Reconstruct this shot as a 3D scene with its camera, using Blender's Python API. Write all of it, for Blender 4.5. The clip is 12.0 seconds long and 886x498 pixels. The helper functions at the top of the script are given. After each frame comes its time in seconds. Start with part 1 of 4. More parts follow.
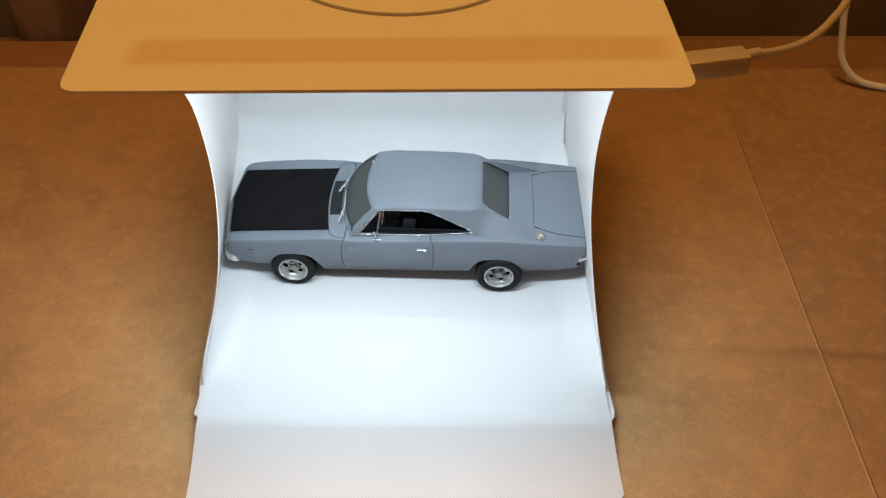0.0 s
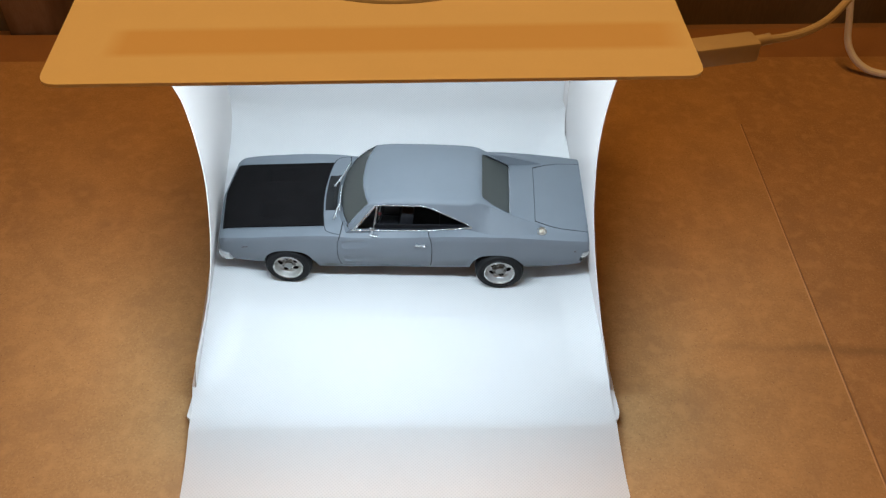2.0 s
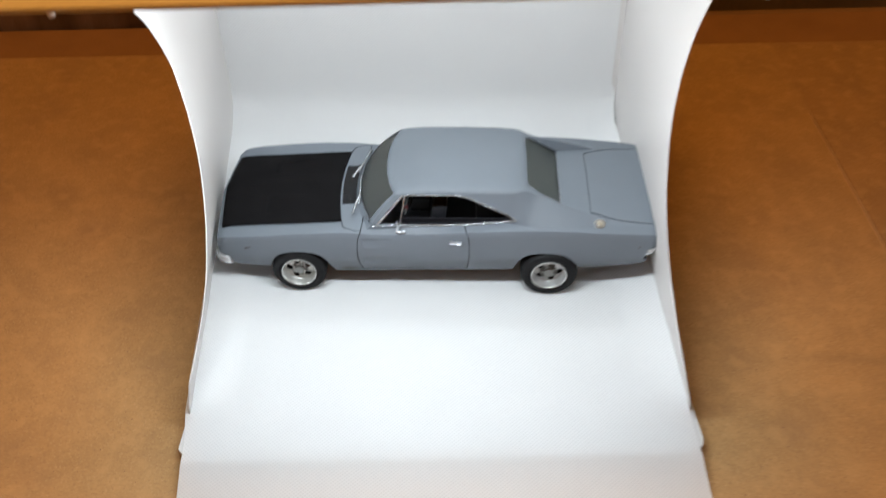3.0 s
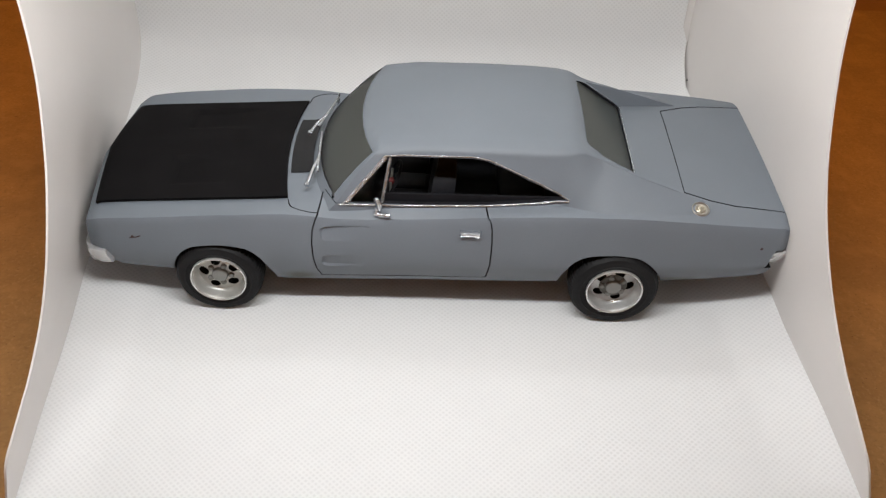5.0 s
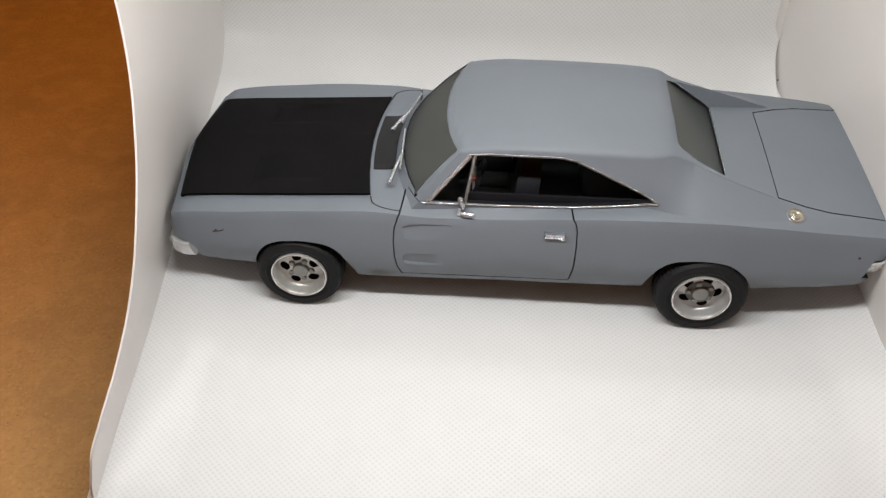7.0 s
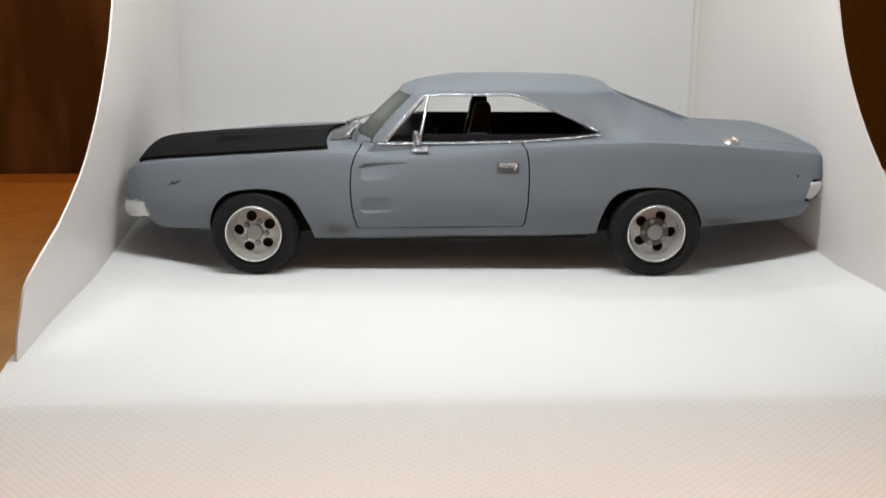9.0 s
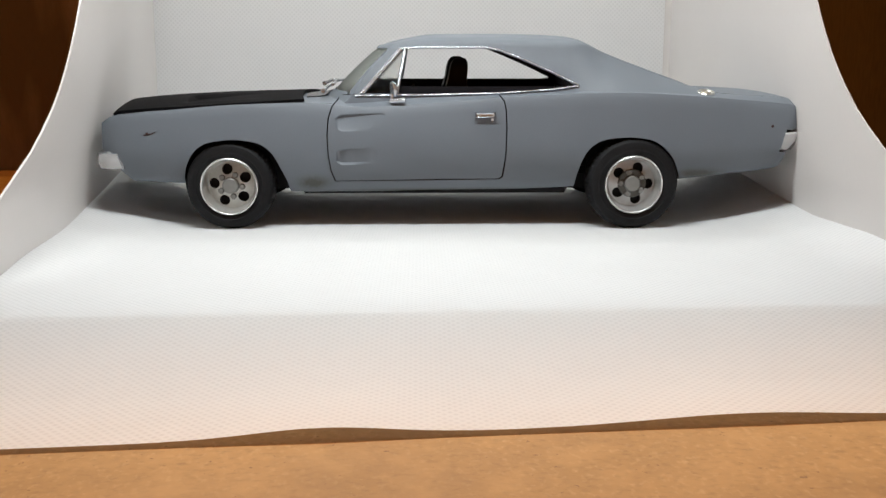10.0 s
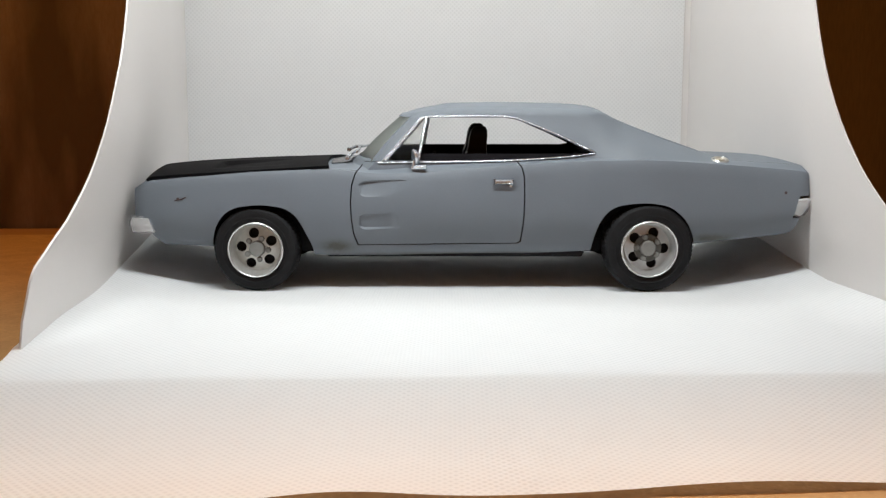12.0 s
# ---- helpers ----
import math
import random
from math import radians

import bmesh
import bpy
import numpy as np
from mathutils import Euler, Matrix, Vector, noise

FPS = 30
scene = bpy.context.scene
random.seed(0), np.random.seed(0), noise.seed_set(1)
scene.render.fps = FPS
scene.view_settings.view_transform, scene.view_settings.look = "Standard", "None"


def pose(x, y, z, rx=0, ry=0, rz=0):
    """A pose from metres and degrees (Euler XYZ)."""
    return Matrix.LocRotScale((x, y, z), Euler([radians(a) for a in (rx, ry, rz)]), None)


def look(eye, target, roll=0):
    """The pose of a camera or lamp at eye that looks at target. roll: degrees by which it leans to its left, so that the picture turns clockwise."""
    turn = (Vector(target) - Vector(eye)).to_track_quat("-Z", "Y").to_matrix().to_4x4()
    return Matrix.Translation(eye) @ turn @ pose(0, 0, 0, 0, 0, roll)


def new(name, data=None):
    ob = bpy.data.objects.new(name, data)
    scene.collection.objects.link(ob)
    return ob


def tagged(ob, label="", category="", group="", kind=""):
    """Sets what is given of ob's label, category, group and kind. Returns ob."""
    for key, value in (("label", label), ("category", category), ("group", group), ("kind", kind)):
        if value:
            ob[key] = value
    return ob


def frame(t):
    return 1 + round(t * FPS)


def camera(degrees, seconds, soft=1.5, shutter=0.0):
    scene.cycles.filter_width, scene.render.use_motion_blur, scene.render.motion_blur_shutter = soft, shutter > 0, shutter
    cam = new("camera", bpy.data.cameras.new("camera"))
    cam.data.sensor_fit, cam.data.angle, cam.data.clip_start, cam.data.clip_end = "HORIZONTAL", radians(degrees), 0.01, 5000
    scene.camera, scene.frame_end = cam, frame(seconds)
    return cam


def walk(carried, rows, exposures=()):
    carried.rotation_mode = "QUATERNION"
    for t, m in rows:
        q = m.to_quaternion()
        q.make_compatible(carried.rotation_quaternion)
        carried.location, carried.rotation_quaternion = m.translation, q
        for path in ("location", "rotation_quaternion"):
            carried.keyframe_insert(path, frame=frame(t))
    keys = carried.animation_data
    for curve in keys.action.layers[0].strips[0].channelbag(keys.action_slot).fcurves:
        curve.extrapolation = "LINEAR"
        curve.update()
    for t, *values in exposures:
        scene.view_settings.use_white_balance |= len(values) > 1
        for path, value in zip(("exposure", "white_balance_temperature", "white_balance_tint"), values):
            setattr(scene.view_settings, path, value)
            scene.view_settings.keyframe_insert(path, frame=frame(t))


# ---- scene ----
cam = camera(50.87, 12.0, soft=1.3, shutter=0.3)
U = 0.04  # one model unit: the car is a 1:25 kit, built below in full-size metres and scaled
PATH = [
    (0, (0.986, -10.326, 9.883), (0.869, -6.725, 6.417), 0.36),
    (0.5, (1.007, -10.281, 9.871), (0.886, -6.679, 6.404), 0.14),
    (1, (1.010, -10.262, 9.834), (0.882, -6.660, 6.368), -0.01),
    (1.5, (1.010, -10.245, 9.836), (0.889, -6.656, 6.357), -0.13),
    (2, (1.001, -10.043, 9.660), (0.882, -6.467, 6.168), -0.12),
    (2.5, (1.011, -9.951, 9.591), (0.878, -6.369, 6.105), -0.36),
    (2.7, (0.957, -9.756, 9.158), (0.810, -6.141, 5.707), -0.82),
    (2.9, (0.681, -9.359, 8.296), (0.562, -5.574, 5.032), -0.87),
    (3, (0.569, -8.965, 7.916), (0.417, -5.242, 4.583), -1.18),
    (3.1, (0.527, -8.808, 7.291), (0.319, -5.075, 3.971), -1.22),
    (3.2, (0.411, -8.457, 6.936), (0.216, -4.719, 3.622), -0.98),
    (4.8, (0.109, -6.218, 4.931), (0.130, -2.328, 1.789), 2.06),
    (5, (0.156, -6.215, 4.914), (0.184, -2.312, 1.789), 1.81),
    (5.5, (0.129, -6.131, 4.859), (0.434, -2.234, 1.741), 3.13),
    (6, (0.156, -6.065, 4.883), (0.606, -2.190, 1.756), 3.60),
    (6.5, (0.101, -6.053, 4.844), (0.321, -2.162, 1.712), 2.46),
    (7, (0.010, -6.112, 4.885), (-0.296, -2.246, 1.729), 0.11),
    (7.2, (0.053, -6.100, 4.893), (-0.266, -2.220, 1.755), 0.33),
    (8.8, (-0.111, -7.567, 2.152), (-0.096, -2.766, 0.758), 0.34),
    (9, (-0.064, -7.660, 1.731), (-0.077, -2.782, 0.631), 0.03),
    (9.5, (-0.075, -7.671, 1.304), (-0.057, -2.785, 0.243), -1.26),
    (10, (-0.093, -7.743, 1.095), (0.033, -2.825, 0.200), 0.02),
    (10.5, (-0.032, -7.796, 1.244), (0.050, -2.853, 0.495), 0.02),
    (11, (-0.046, -7.889, 1.173), (-0.077, -2.933, 0.517), 0.01),
    (11.5, (-0.056, -7.894, 1.199), (-0.078, -2.934, 0.572), 0.09),
    (12, (-0.039, -7.903, 1.192), (-0.058, -2.941, 0.581), 0.02),
]
walk(cam, [(t, look([U * c for c in eye], [U * c for c in target], roll)) for t, eye, target, roll in PATH],
     exposures=[(0.0, 0.21, 5760, 6), (2.6, 0.19, 5700, 6), (3.2, 0.18, 6500, 12), (5.0, -0.02, 6850, 15), (7.2, 0.02, 6950, 15), (9.0, 0.09, 6750, 12), (12.0, 0.17, 6600, 11)])

# ---- world and lights ----
world = bpy.data.worlds.new("room_air")
world.use_nodes = True
world.node_tree.nodes["Background"].inputs[0].default_value = (1.0, 0.66, 0.38, 1)
world.node_tree.nodes["Background"].inputs[1].default_value = 0.05
scene.world = world


def area_lamp(name, eye, target, sx, sy, watts, colour):
    data = bpy.data.lights.new(name, "AREA")
    data.shape, data.size, data.size_y, data.energy, data.color = "RECTANGLE", sx, sy, watts, colour
    ob = new(name, data)
    ob.matrix_world = look(eye, target)
    return ob


LED_COOL = (0.905, 0.985, 1.0)
TUNGSTEN = (1.0, 0.46, 0.10)
area_lamp("front_led_light", (-0.24 * U, -2.75 * U, 4.80 * U), (-0.24 * U, -1.7 * U, 0), 4.6 * U, 0.3 * U, 0.425, LED_COOL)
# added fill from the back; no led strip is known there
area_lamp("rear_fill_light", (0.0, 1.35 * U, 4.82 * U), (0.0, 1.1 * U, 0), 4.4 * U, 0.5 * U, 0.045, LED_COOL)
area_lamp("ceiling_lamp_light", (-0.07, 0.20, 1.75), (-0.03, 0, 0), 0.55, 0.55, 18.7, TUNGSTEN)


# ---- materials ----
def material(name, colour, rough=0.5, metal=0.0, vary=0.06, grain=120.0, bump=0.05, fine=900.0, spec=0.5):
    """A painted or plain surface with variation at two scales and fine relief."""
    m = bpy.data.materials.new(name)
    m.use_nodes = True
    n, l = m.node_tree.nodes, m.node_tree.links
    b = n["Principled BSDF"]
    b.inputs["Roughness"].default_value, b.inputs["Metallic"].default_value = rough, metal
    b.inputs["Specular IOR Level"].default_value = spec
    co = n.new("ShaderNodeTexCoord")
    big, small = n.new("ShaderNodeTexNoise"), n.new("ShaderNodeTexNoise")
    big.inputs["Scale"].default_value, small.inputs["Scale"].default_value = grain, fine
    big.inputs["Detail"].default_value = 4.0
    for t in (big, small):
        l.new(co.outputs["Object"], t.inputs["Vector"])
    mix = n.new("ShaderNodeMix")
    mix.data_type = "FLOAT"
    mix.inputs[0].default_value = 0.35
    l.new(big.outputs["Fac"], mix.inputs[2])
    l.new(small.outputs["Fac"], mix.inputs[3])
    ramp = n.new("ShaderNodeValToRGB")
    ramp.color_ramp.elements[0].position, ramp.color_ramp.elements[1].position = 0.3, 0.7
    ramp.color_ramp.elements[0].color = (*[c * (1 - vary) for c in colour], 1)
    ramp.color_ramp.elements[1].color = (*[min(1, c * (1 + vary)) for c in colour], 1)
    l.new(mix.outputs[0], ramp.inputs[0])
    l.new(ramp.outputs[0], b.inputs["Base Color"])
    if bump:
        bp = n.new("ShaderNodeBump")
        bp.inputs["Strength"].default_value, bp.inputs["Distance"].default_value = bump, 0.0004
        l.new(small.outputs["Fac"], bp.inputs["Height"])
        l.new(bp.outputs[0], b.inputs["Normal"])
    return m


PAINT = material("grey_primer_paint", (0.146, 0.167, 0.195), 0.55, vary=0.05, grain=48, bump=0.04, fine=2500)
HOOD_BLACK = material("flat_black_paint", (0.0065, 0.006, 0.0065), 0.75, vary=0.25, grain=80, bump=0.06, fine=2500, spec=0.06)
BLACK = material("black_plastic", (0.011, 0.011, 0.0135), 0.55, vary=0.2, spec=0.14)
RUBBER = material("tyre_rubber", (0.009, 0.009, 0.010), 0.62, vary=0.3, grain=200, bump=0.12, spec=0.22)
CHROME = material("chrome_foil", (0.58, 0.61, 0.65), 0.27, 1.0, vary=0.28, grain=400, bump=0.6, fine=1900)
SILVER = material("silver_paint", (0.50, 0.495, 0.47), 0.36, 0.6, vary=0.10, grain=260)
PLATED = material("plated_rim_metal", (0.48, 0.48, 0.475), 0.3, 0.55, vary=0.10, grain=260)
CAPRING = material("plated_cap_ring", (0.50, 0.49, 0.46), 0.3, 0.9, vary=0.15)
LIP_BRIGHT = material("polished_silver", (0.68, 0.68, 0.67), 0.25, 0.6, vary=0.05)
DARK_METAL = material("dark_ring_metal", (0.10, 0.098, 0.09), 0.5, 0.5, vary=0.3, grain=300)
CAPGREY = material("dull_silver_paint", (0.23, 0.23, 0.22), 0.45, 0.4, vary=0.08)
BUMPER = material("bright_plated_plastic", (0.68, 0.69, 0.70), 0.22, 0.7, vary=0.04)
PP = material("white_plastic_sheet", (0.70, 0.668, 0.652), 0.42, vary=0.015, grain=40, bump=0.03)
FABRIC = material("white_fabric", (0.88, 0.88, 0.885), 0.9, vary=0.015, grain=50, bump=0)


def emboss(m, pitch, depth, dark):
    """The point-bonded pattern of non-woven cloth: rows of small pressed dots, each row shifted by half a pitch."""
    n, l = m.node_tree.nodes, m.node_tree.links
    co = n["Texture Coordinate"]
    sep = n.new("ShaderNodeSeparateXYZ")
    l.new(co.outputs["Object"], sep.inputs[0])

    def math_node(op, a, b=None):
        k = n.new("ShaderNodeMath")
        k.operation = op
        for i, v in enumerate((a, b)):
            if v is None:
                continue
            if isinstance(v, (int, float)):
                k.inputs[i].default_value = v
            else:
                l.new(v, k.inputs[i])
        return k.outputs[0]

    along = math_node("ADD", sep.outputs["Y"], sep.outputs["Z"])
    w = math.pi / pitch
    a = math_node("COSINE", math_node("MULTIPLY", math_node("ADD", sep.outputs["X"], along), w))
    b = math_node("COSINE", math_node("MULTIPLY", math_node("SUBTRACT", sep.outputs["X"], along), w))
    blot = n.new("ShaderNodeTexNoise")
    blot.inputs["Scale"].default_value = 350.0
    l.new(co.outputs["Object"], blot.inputs["Vector"])
    dot = math_node("POWER", math_node("ABSOLUTE", math_node("MULTIPLY", a, b)), 1.6)
    dot = math_node("MULTIPLY", dot, math_node("ADD", math_node("MULTIPLY", blot.outputs["Fac"], 0.8), 0.5))
    bsdf = n["Principled BSDF"]
    src = bsdf.inputs["Base Color"].links[0].from_socket
    mix = n.new("ShaderNodeMix")
    mix.data_type = "RGBA"
    mix.inputs[7].default_value = (*dark, 1)
    l.new(dot, mix.inputs[0])
    l.new(src, mix.inputs[6])
    l.new(mix.outputs[2], bsdf.inputs["Base Color"])
    bp = n.new("ShaderNodeBump")
    bp.invert = True
    bp.inputs["Strength"].default_value, bp.inputs["Distance"].default_value = 0.12, depth
    l.new(dot, bp.inputs["Height"])
    l.new(bp.outputs[0], bsdf.inputs["Normal"])
    return dot


dots = emboss(FABRIC, 0.0018, 0.00008, (0.79, 0.79, 0.795))


def thin_cloth(m, share, dots):
    """Cloth so thin that part of the light goes through to what lies beneath, most of all at the pressed dots."""
    n, l = m.node_tree.nodes, m.node_tree.links
    bsdf = n["Principled BSDF"]
    d, t, mix = n.new("ShaderNodeBsdfDiffuse"), n.new("ShaderNodeBsdfTranslucent"), n.new("ShaderNodeMixShader")
    more = n.new("ShaderNodeMath")
    more.operation = "MULTIPLY_ADD"
    more.inputs[1].default_value, more.inputs[2].default_value = 0.22, share
    l.new(dots, more.inputs[0])
    l.new(more.outputs[0], mix.inputs[0])
    for k in (d, t):
        l.new(bsdf.inputs["Base Color"].links[0].from_socket, k.inputs["Color"])
        l.new(bsdf.inputs["Normal"].links[0].from_socket, k.inputs["Normal"])
    l.new(d.outputs[0], mix.inputs[1])
    l.new(t.outputs[0], mix.inputs[2])
    l.new(mix.outputs[0], n["Material Output"].inputs["Surface"])
    n.remove(bsdf)


thin_cloth(FABRIC, 0.27, dots)
CARD = material("kraft_cardboard", (0.388, 0.224, 0.086), 0.75, vary=0.14, grain=45, bump=0.15, fine=600)
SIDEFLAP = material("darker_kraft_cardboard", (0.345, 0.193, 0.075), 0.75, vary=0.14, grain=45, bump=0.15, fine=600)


def node_kit(m):
    """Shorthand for adding arithmetic to a material's nodes."""
    n, l = m.node_tree.nodes, m.node_tree.links

    def calc(op, *args):
        k = n.new("ShaderNodeMath")
        k.operation = op
        for i, v in enumerate(args):
            if isinstance(v, (int, float)):
                k.inputs[i].default_value = v
            else:
                l.new(v, k.inputs[i])
        return k.outputs[0]

    def noise(scale, stretch=(1, 1, 1), detail=3.0):
        t, mp = n.new("ShaderNodeTexNoise"), n.new("ShaderNodeMapping")
        t.inputs["Scale"].default_value, t.inputs["Detail"].default_value = scale, detail
        mp.inputs["Scale"].default_value = stretch
        l.new(n["Texture Coordinate"].outputs["Object"], mp.inputs["Vector"])
        l.new(mp.outputs[0], t.inputs["Vector"])
        return t.outputs["Fac"]

    def axes():
        k = n.new("ShaderNodeSeparateXYZ")
        l.new(n["Texture Coordinate"].outputs["Object"], k.inputs[0])
        return k.outputs

    def stain(fac, colour):
        sock = n["Principled BSDF"].inputs["Base Color"]
        src = sock.links[0].from_socket
        mix = n.new("ShaderNodeMix")
        mix.data_type = "RGBA"
        mix.inputs[7].default_value = (*colour, 1)
        l.new(fac, mix.inputs[0])
        l.new(src, mix.inputs[6])
        l.new(mix.outputs[2], sock)

    return calc, noise, axes, stain


def card_marks(m):
    """Paper fibres, specks, smudges and one scuffed crease across the board."""
    calc, noise, axes, stain = node_kit(m)
    x, y, z = axes()
    fibre = calc("MULTIPLY", calc("SUBTRACT", noise(620, (1, 1.5, 1)), 0.52), 2.6)
    stain(calc("MAXIMUM", fibre, 0), (0.26, 0.15, 0.062))
    light = calc("MULTIPLY", calc("SUBTRACT", noise(720, (1.4, 1, 1)), 0.54), 2.2)
    stain(calc("MAXIMUM", light, 0), (0.56, 0.36, 0.17))
    smudge = calc("MULTIPLY", calc("SUBTRACT", noise(34, (1, 1, 1), 6), 0.5), 2.6)
    stain(calc("MAXIMUM", smudge, 0), (0.29, 0.165, 0.072))
    mottle = calc("MULTIPLY", calc("SUBTRACT", noise(120, (1, 1, 1), 6), 0.5), 3.0)
    stain(calc("MINIMUM", calc("MAXIMUM", mottle, 0), 0.5), (0.48, 0.285, 0.115))
    speck = calc("GREATER_THAN", noise(700), 0.72)
    stain(calc("MULTIPLY", speck, 0.6), (0.16, 0.085, 0.04))
    off = calc("ADD", y, 0.070)
    off = calc("ADD", off, calc("MULTIPLY", calc("SUBTRACT", noise(45), 0.5), 0.008))
    band = calc("EXPONENT", calc("MULTIPLY", calc("MULTIPLY", off, off), -90000.0))
    right = calc("MULTIPLY", band, calc("MULTIPLY", noise(30, (1, 1, 1), 5), 0.95))
    fade = calc("MINIMUM", calc("MAXIMUM", calc("MULTIPLY", calc("SUBTRACT", x, 0.15), 10.0), 0.0), 1.0)
    stain(calc("MULTIPLY", right, fade), (0.13, 0.08, 0.04))


card_marks(CARD)
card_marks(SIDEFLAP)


def grime(m, spots):
    """Old greenish dirt left on the paint: (x, z, half width, half height) on the flanks."""
    calc, noise, axes, stain = node_kit(m)
    x, y, z = axes()
    rough = calc("ADD", 0.35, noise(900, (1, 1, 1), 5))
    for sx, sz, hw, hh in spots:
        a, b = calc("DIVIDE", calc("SUBTRACT", x, sx), hw), calc("DIVIDE", calc("SUBTRACT", z, sz), hh)
        d = calc("ADD", calc("MULTIPLY", a, a), calc("MULTIPLY", b, b))
        f = calc("MULTIPLY", calc("EXPONENT", calc("MULTIPLY", d, -1.0)), rough)
        f = calc("MULTIPLY", f, calc("LESS_THAN", y, 0.0))
        stain(calc("MINIMUM", calc("MULTIPLY", f, 1.25), 0.85), (0.062, 0.066, 0.05))


grime(PAINT, ((-0.87 * U, 0.345 * U, 0.10 * U, 0.045 * U), (1.98 * U, 0.41 * U, 0.14 * U, 0.03 * U), (0.25 * U, 0.275 * U, 0.9 * U, 0.018 * U)))
BASE = material("white_plastic_base", (0.74, 0.74, 0.74), 0.5, vary=0.02, grain=40)
CANOPY = material("cream_plastic_lid", (0.93, 0.85, 0.68), 0.5, vary=0.02, grain=40, bump=0.02)


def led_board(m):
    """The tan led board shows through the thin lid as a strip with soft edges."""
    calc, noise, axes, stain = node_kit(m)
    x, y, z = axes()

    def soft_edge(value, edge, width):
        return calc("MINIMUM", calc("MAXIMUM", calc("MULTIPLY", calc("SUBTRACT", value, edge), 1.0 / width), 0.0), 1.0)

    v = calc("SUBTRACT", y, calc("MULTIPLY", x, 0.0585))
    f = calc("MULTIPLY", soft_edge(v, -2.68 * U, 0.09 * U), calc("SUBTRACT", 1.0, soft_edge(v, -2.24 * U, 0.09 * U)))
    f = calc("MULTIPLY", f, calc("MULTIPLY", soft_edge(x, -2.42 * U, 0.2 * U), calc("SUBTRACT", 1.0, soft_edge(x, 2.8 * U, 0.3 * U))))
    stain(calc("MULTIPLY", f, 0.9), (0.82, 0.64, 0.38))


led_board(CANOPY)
FAR_SHADE = material("shaded_far_board", (0.27, 0.132, 0.052), 0.75, vary=0.12, grain=40, bump=0.15, fine=600)
PORTRIM = material("grey_rim", (0.42, 0.38, 0.33), 0.5)
FLANGE = material("white_plastic_flange", (0.84, 0.84, 0.84), 0.5, vary=0.015, grain=60, bump=0.04)
CABLE = material("ivory_cable", (0.50, 0.42, 0.32), 0.45, vary=0.04)
CABLEWHITE = material("white_cable_sleeve", (0.8, 0.8, 0.8), 0.45, vary=0.04)
SEAM_LIT = material("lit_seam_line", (0.52, 0.32, 0.14), 0.7)
SEAM_SHADE = material("shaded_seam_line", (0.24, 0.14, 0.07), 0.8)
DARKWOOD = material("dark_varnished_wood", (0.165, 0.137, 0.092), 0.42, vary=0.3, grain=14, bump=0.05)
BOXCARD = material("brown_wood_board", (0.34, 0.262, 0.18), 0.5, vary=0.25, grain=12)


def upright_grain(m, squeeze):
    """Draw the variation out along the height, as wood grain and the painted reflections run."""
    n, l = m.node_tree.nodes, m.node_tree.links
    co = n["Texture Coordinate"]
    mp = n.new("ShaderNodeMapping")
    mp.inputs["Scale"].default_value = (1, 1, squeeze)
    targets = [k.to_socket for k in co.outputs["Object"].links]
    l.new(co.outputs["Object"], mp.inputs["Vector"])
    for t in targets:
        l.new(mp.outputs["Vector"], t)


def painted_reflections(m):
    """Wide cloudy smears: the board's blurred reflections put into its colour."""
    calc, noise, axes, stain = node_kit(m)
    cloud = calc("MULTIPLY", calc("SUBTRACT", noise(26, (1, 1, 0.9), 3), 0.46), 5.0)
    stain(calc("MINIMUM", calc("MAXIMUM", cloud, 0), 0.85), (0.12, 0.085, 0.05))


painted_reflections(BOXCARD)
upright_grain(BOXCARD, 0.25)
upright_grain(DARKWOOD, 0.12)
PLASTER = material("cream_plaster", (0.6, 0.5, 0.38), 0.9, vary=0.05, grain=5)
LEDGLOW = bpy.data.materials.new("led_glow")
LEDGLOW.use_nodes = True
LEDGLOW.node_tree.nodes["Principled BSDF"].inputs["Emission Color"].default_value = (*LED_COOL, 1)
LEDGLOW.node_tree.nodes["Principled BSDF"].inputs["Emission Strength"].default_value = 3.0


def glass(name, colour, weight, rough, ior):
    m = bpy.data.materials.new(name)
    m.use_nodes = True
    b = m.node_tree.nodes["Principled BSDF"]
    b.inputs["Base Color"].default_value = (*colour, 1)
    b.inputs["Transmission Weight"].default_value = weight
    b.inputs["Roughness"].default_value, b.inputs["IOR"].default_value = rough, ior
    return m


def hazy_pane(name, tint, haze, share):
    """Old clear styrene: mostly see-through, with a dull grey-green haze and a soft gloss."""
    m = bpy.data.materials.new(name)
    m.use_nodes = True
    n, l = m.node_tree.nodes, m.node_tree.links
    clear, mix = n.new("ShaderNodeBsdfRefraction"), n.new("ShaderNodeMixShader")
    clear.inputs["Color"].default_value = (*tint, 1)
    clear.inputs["Roughness"].default_value, clear.inputs["IOR"].default_value = 0.3, 1.02
    n["Principled BSDF"].inputs["Base Color"].default_value = (*haze, 1)
    n["Principled BSDF"].inputs["Roughness"].default_value = 0.22
    mix.inputs[0].default_value = share
    l.new(clear.outputs[0], mix.inputs[1])
    l.new(n["Principled BSDF"].outputs[0], mix.inputs[2])
    l.new(mix.outputs[0], n["Material Output"].inputs["Surface"])
    return m


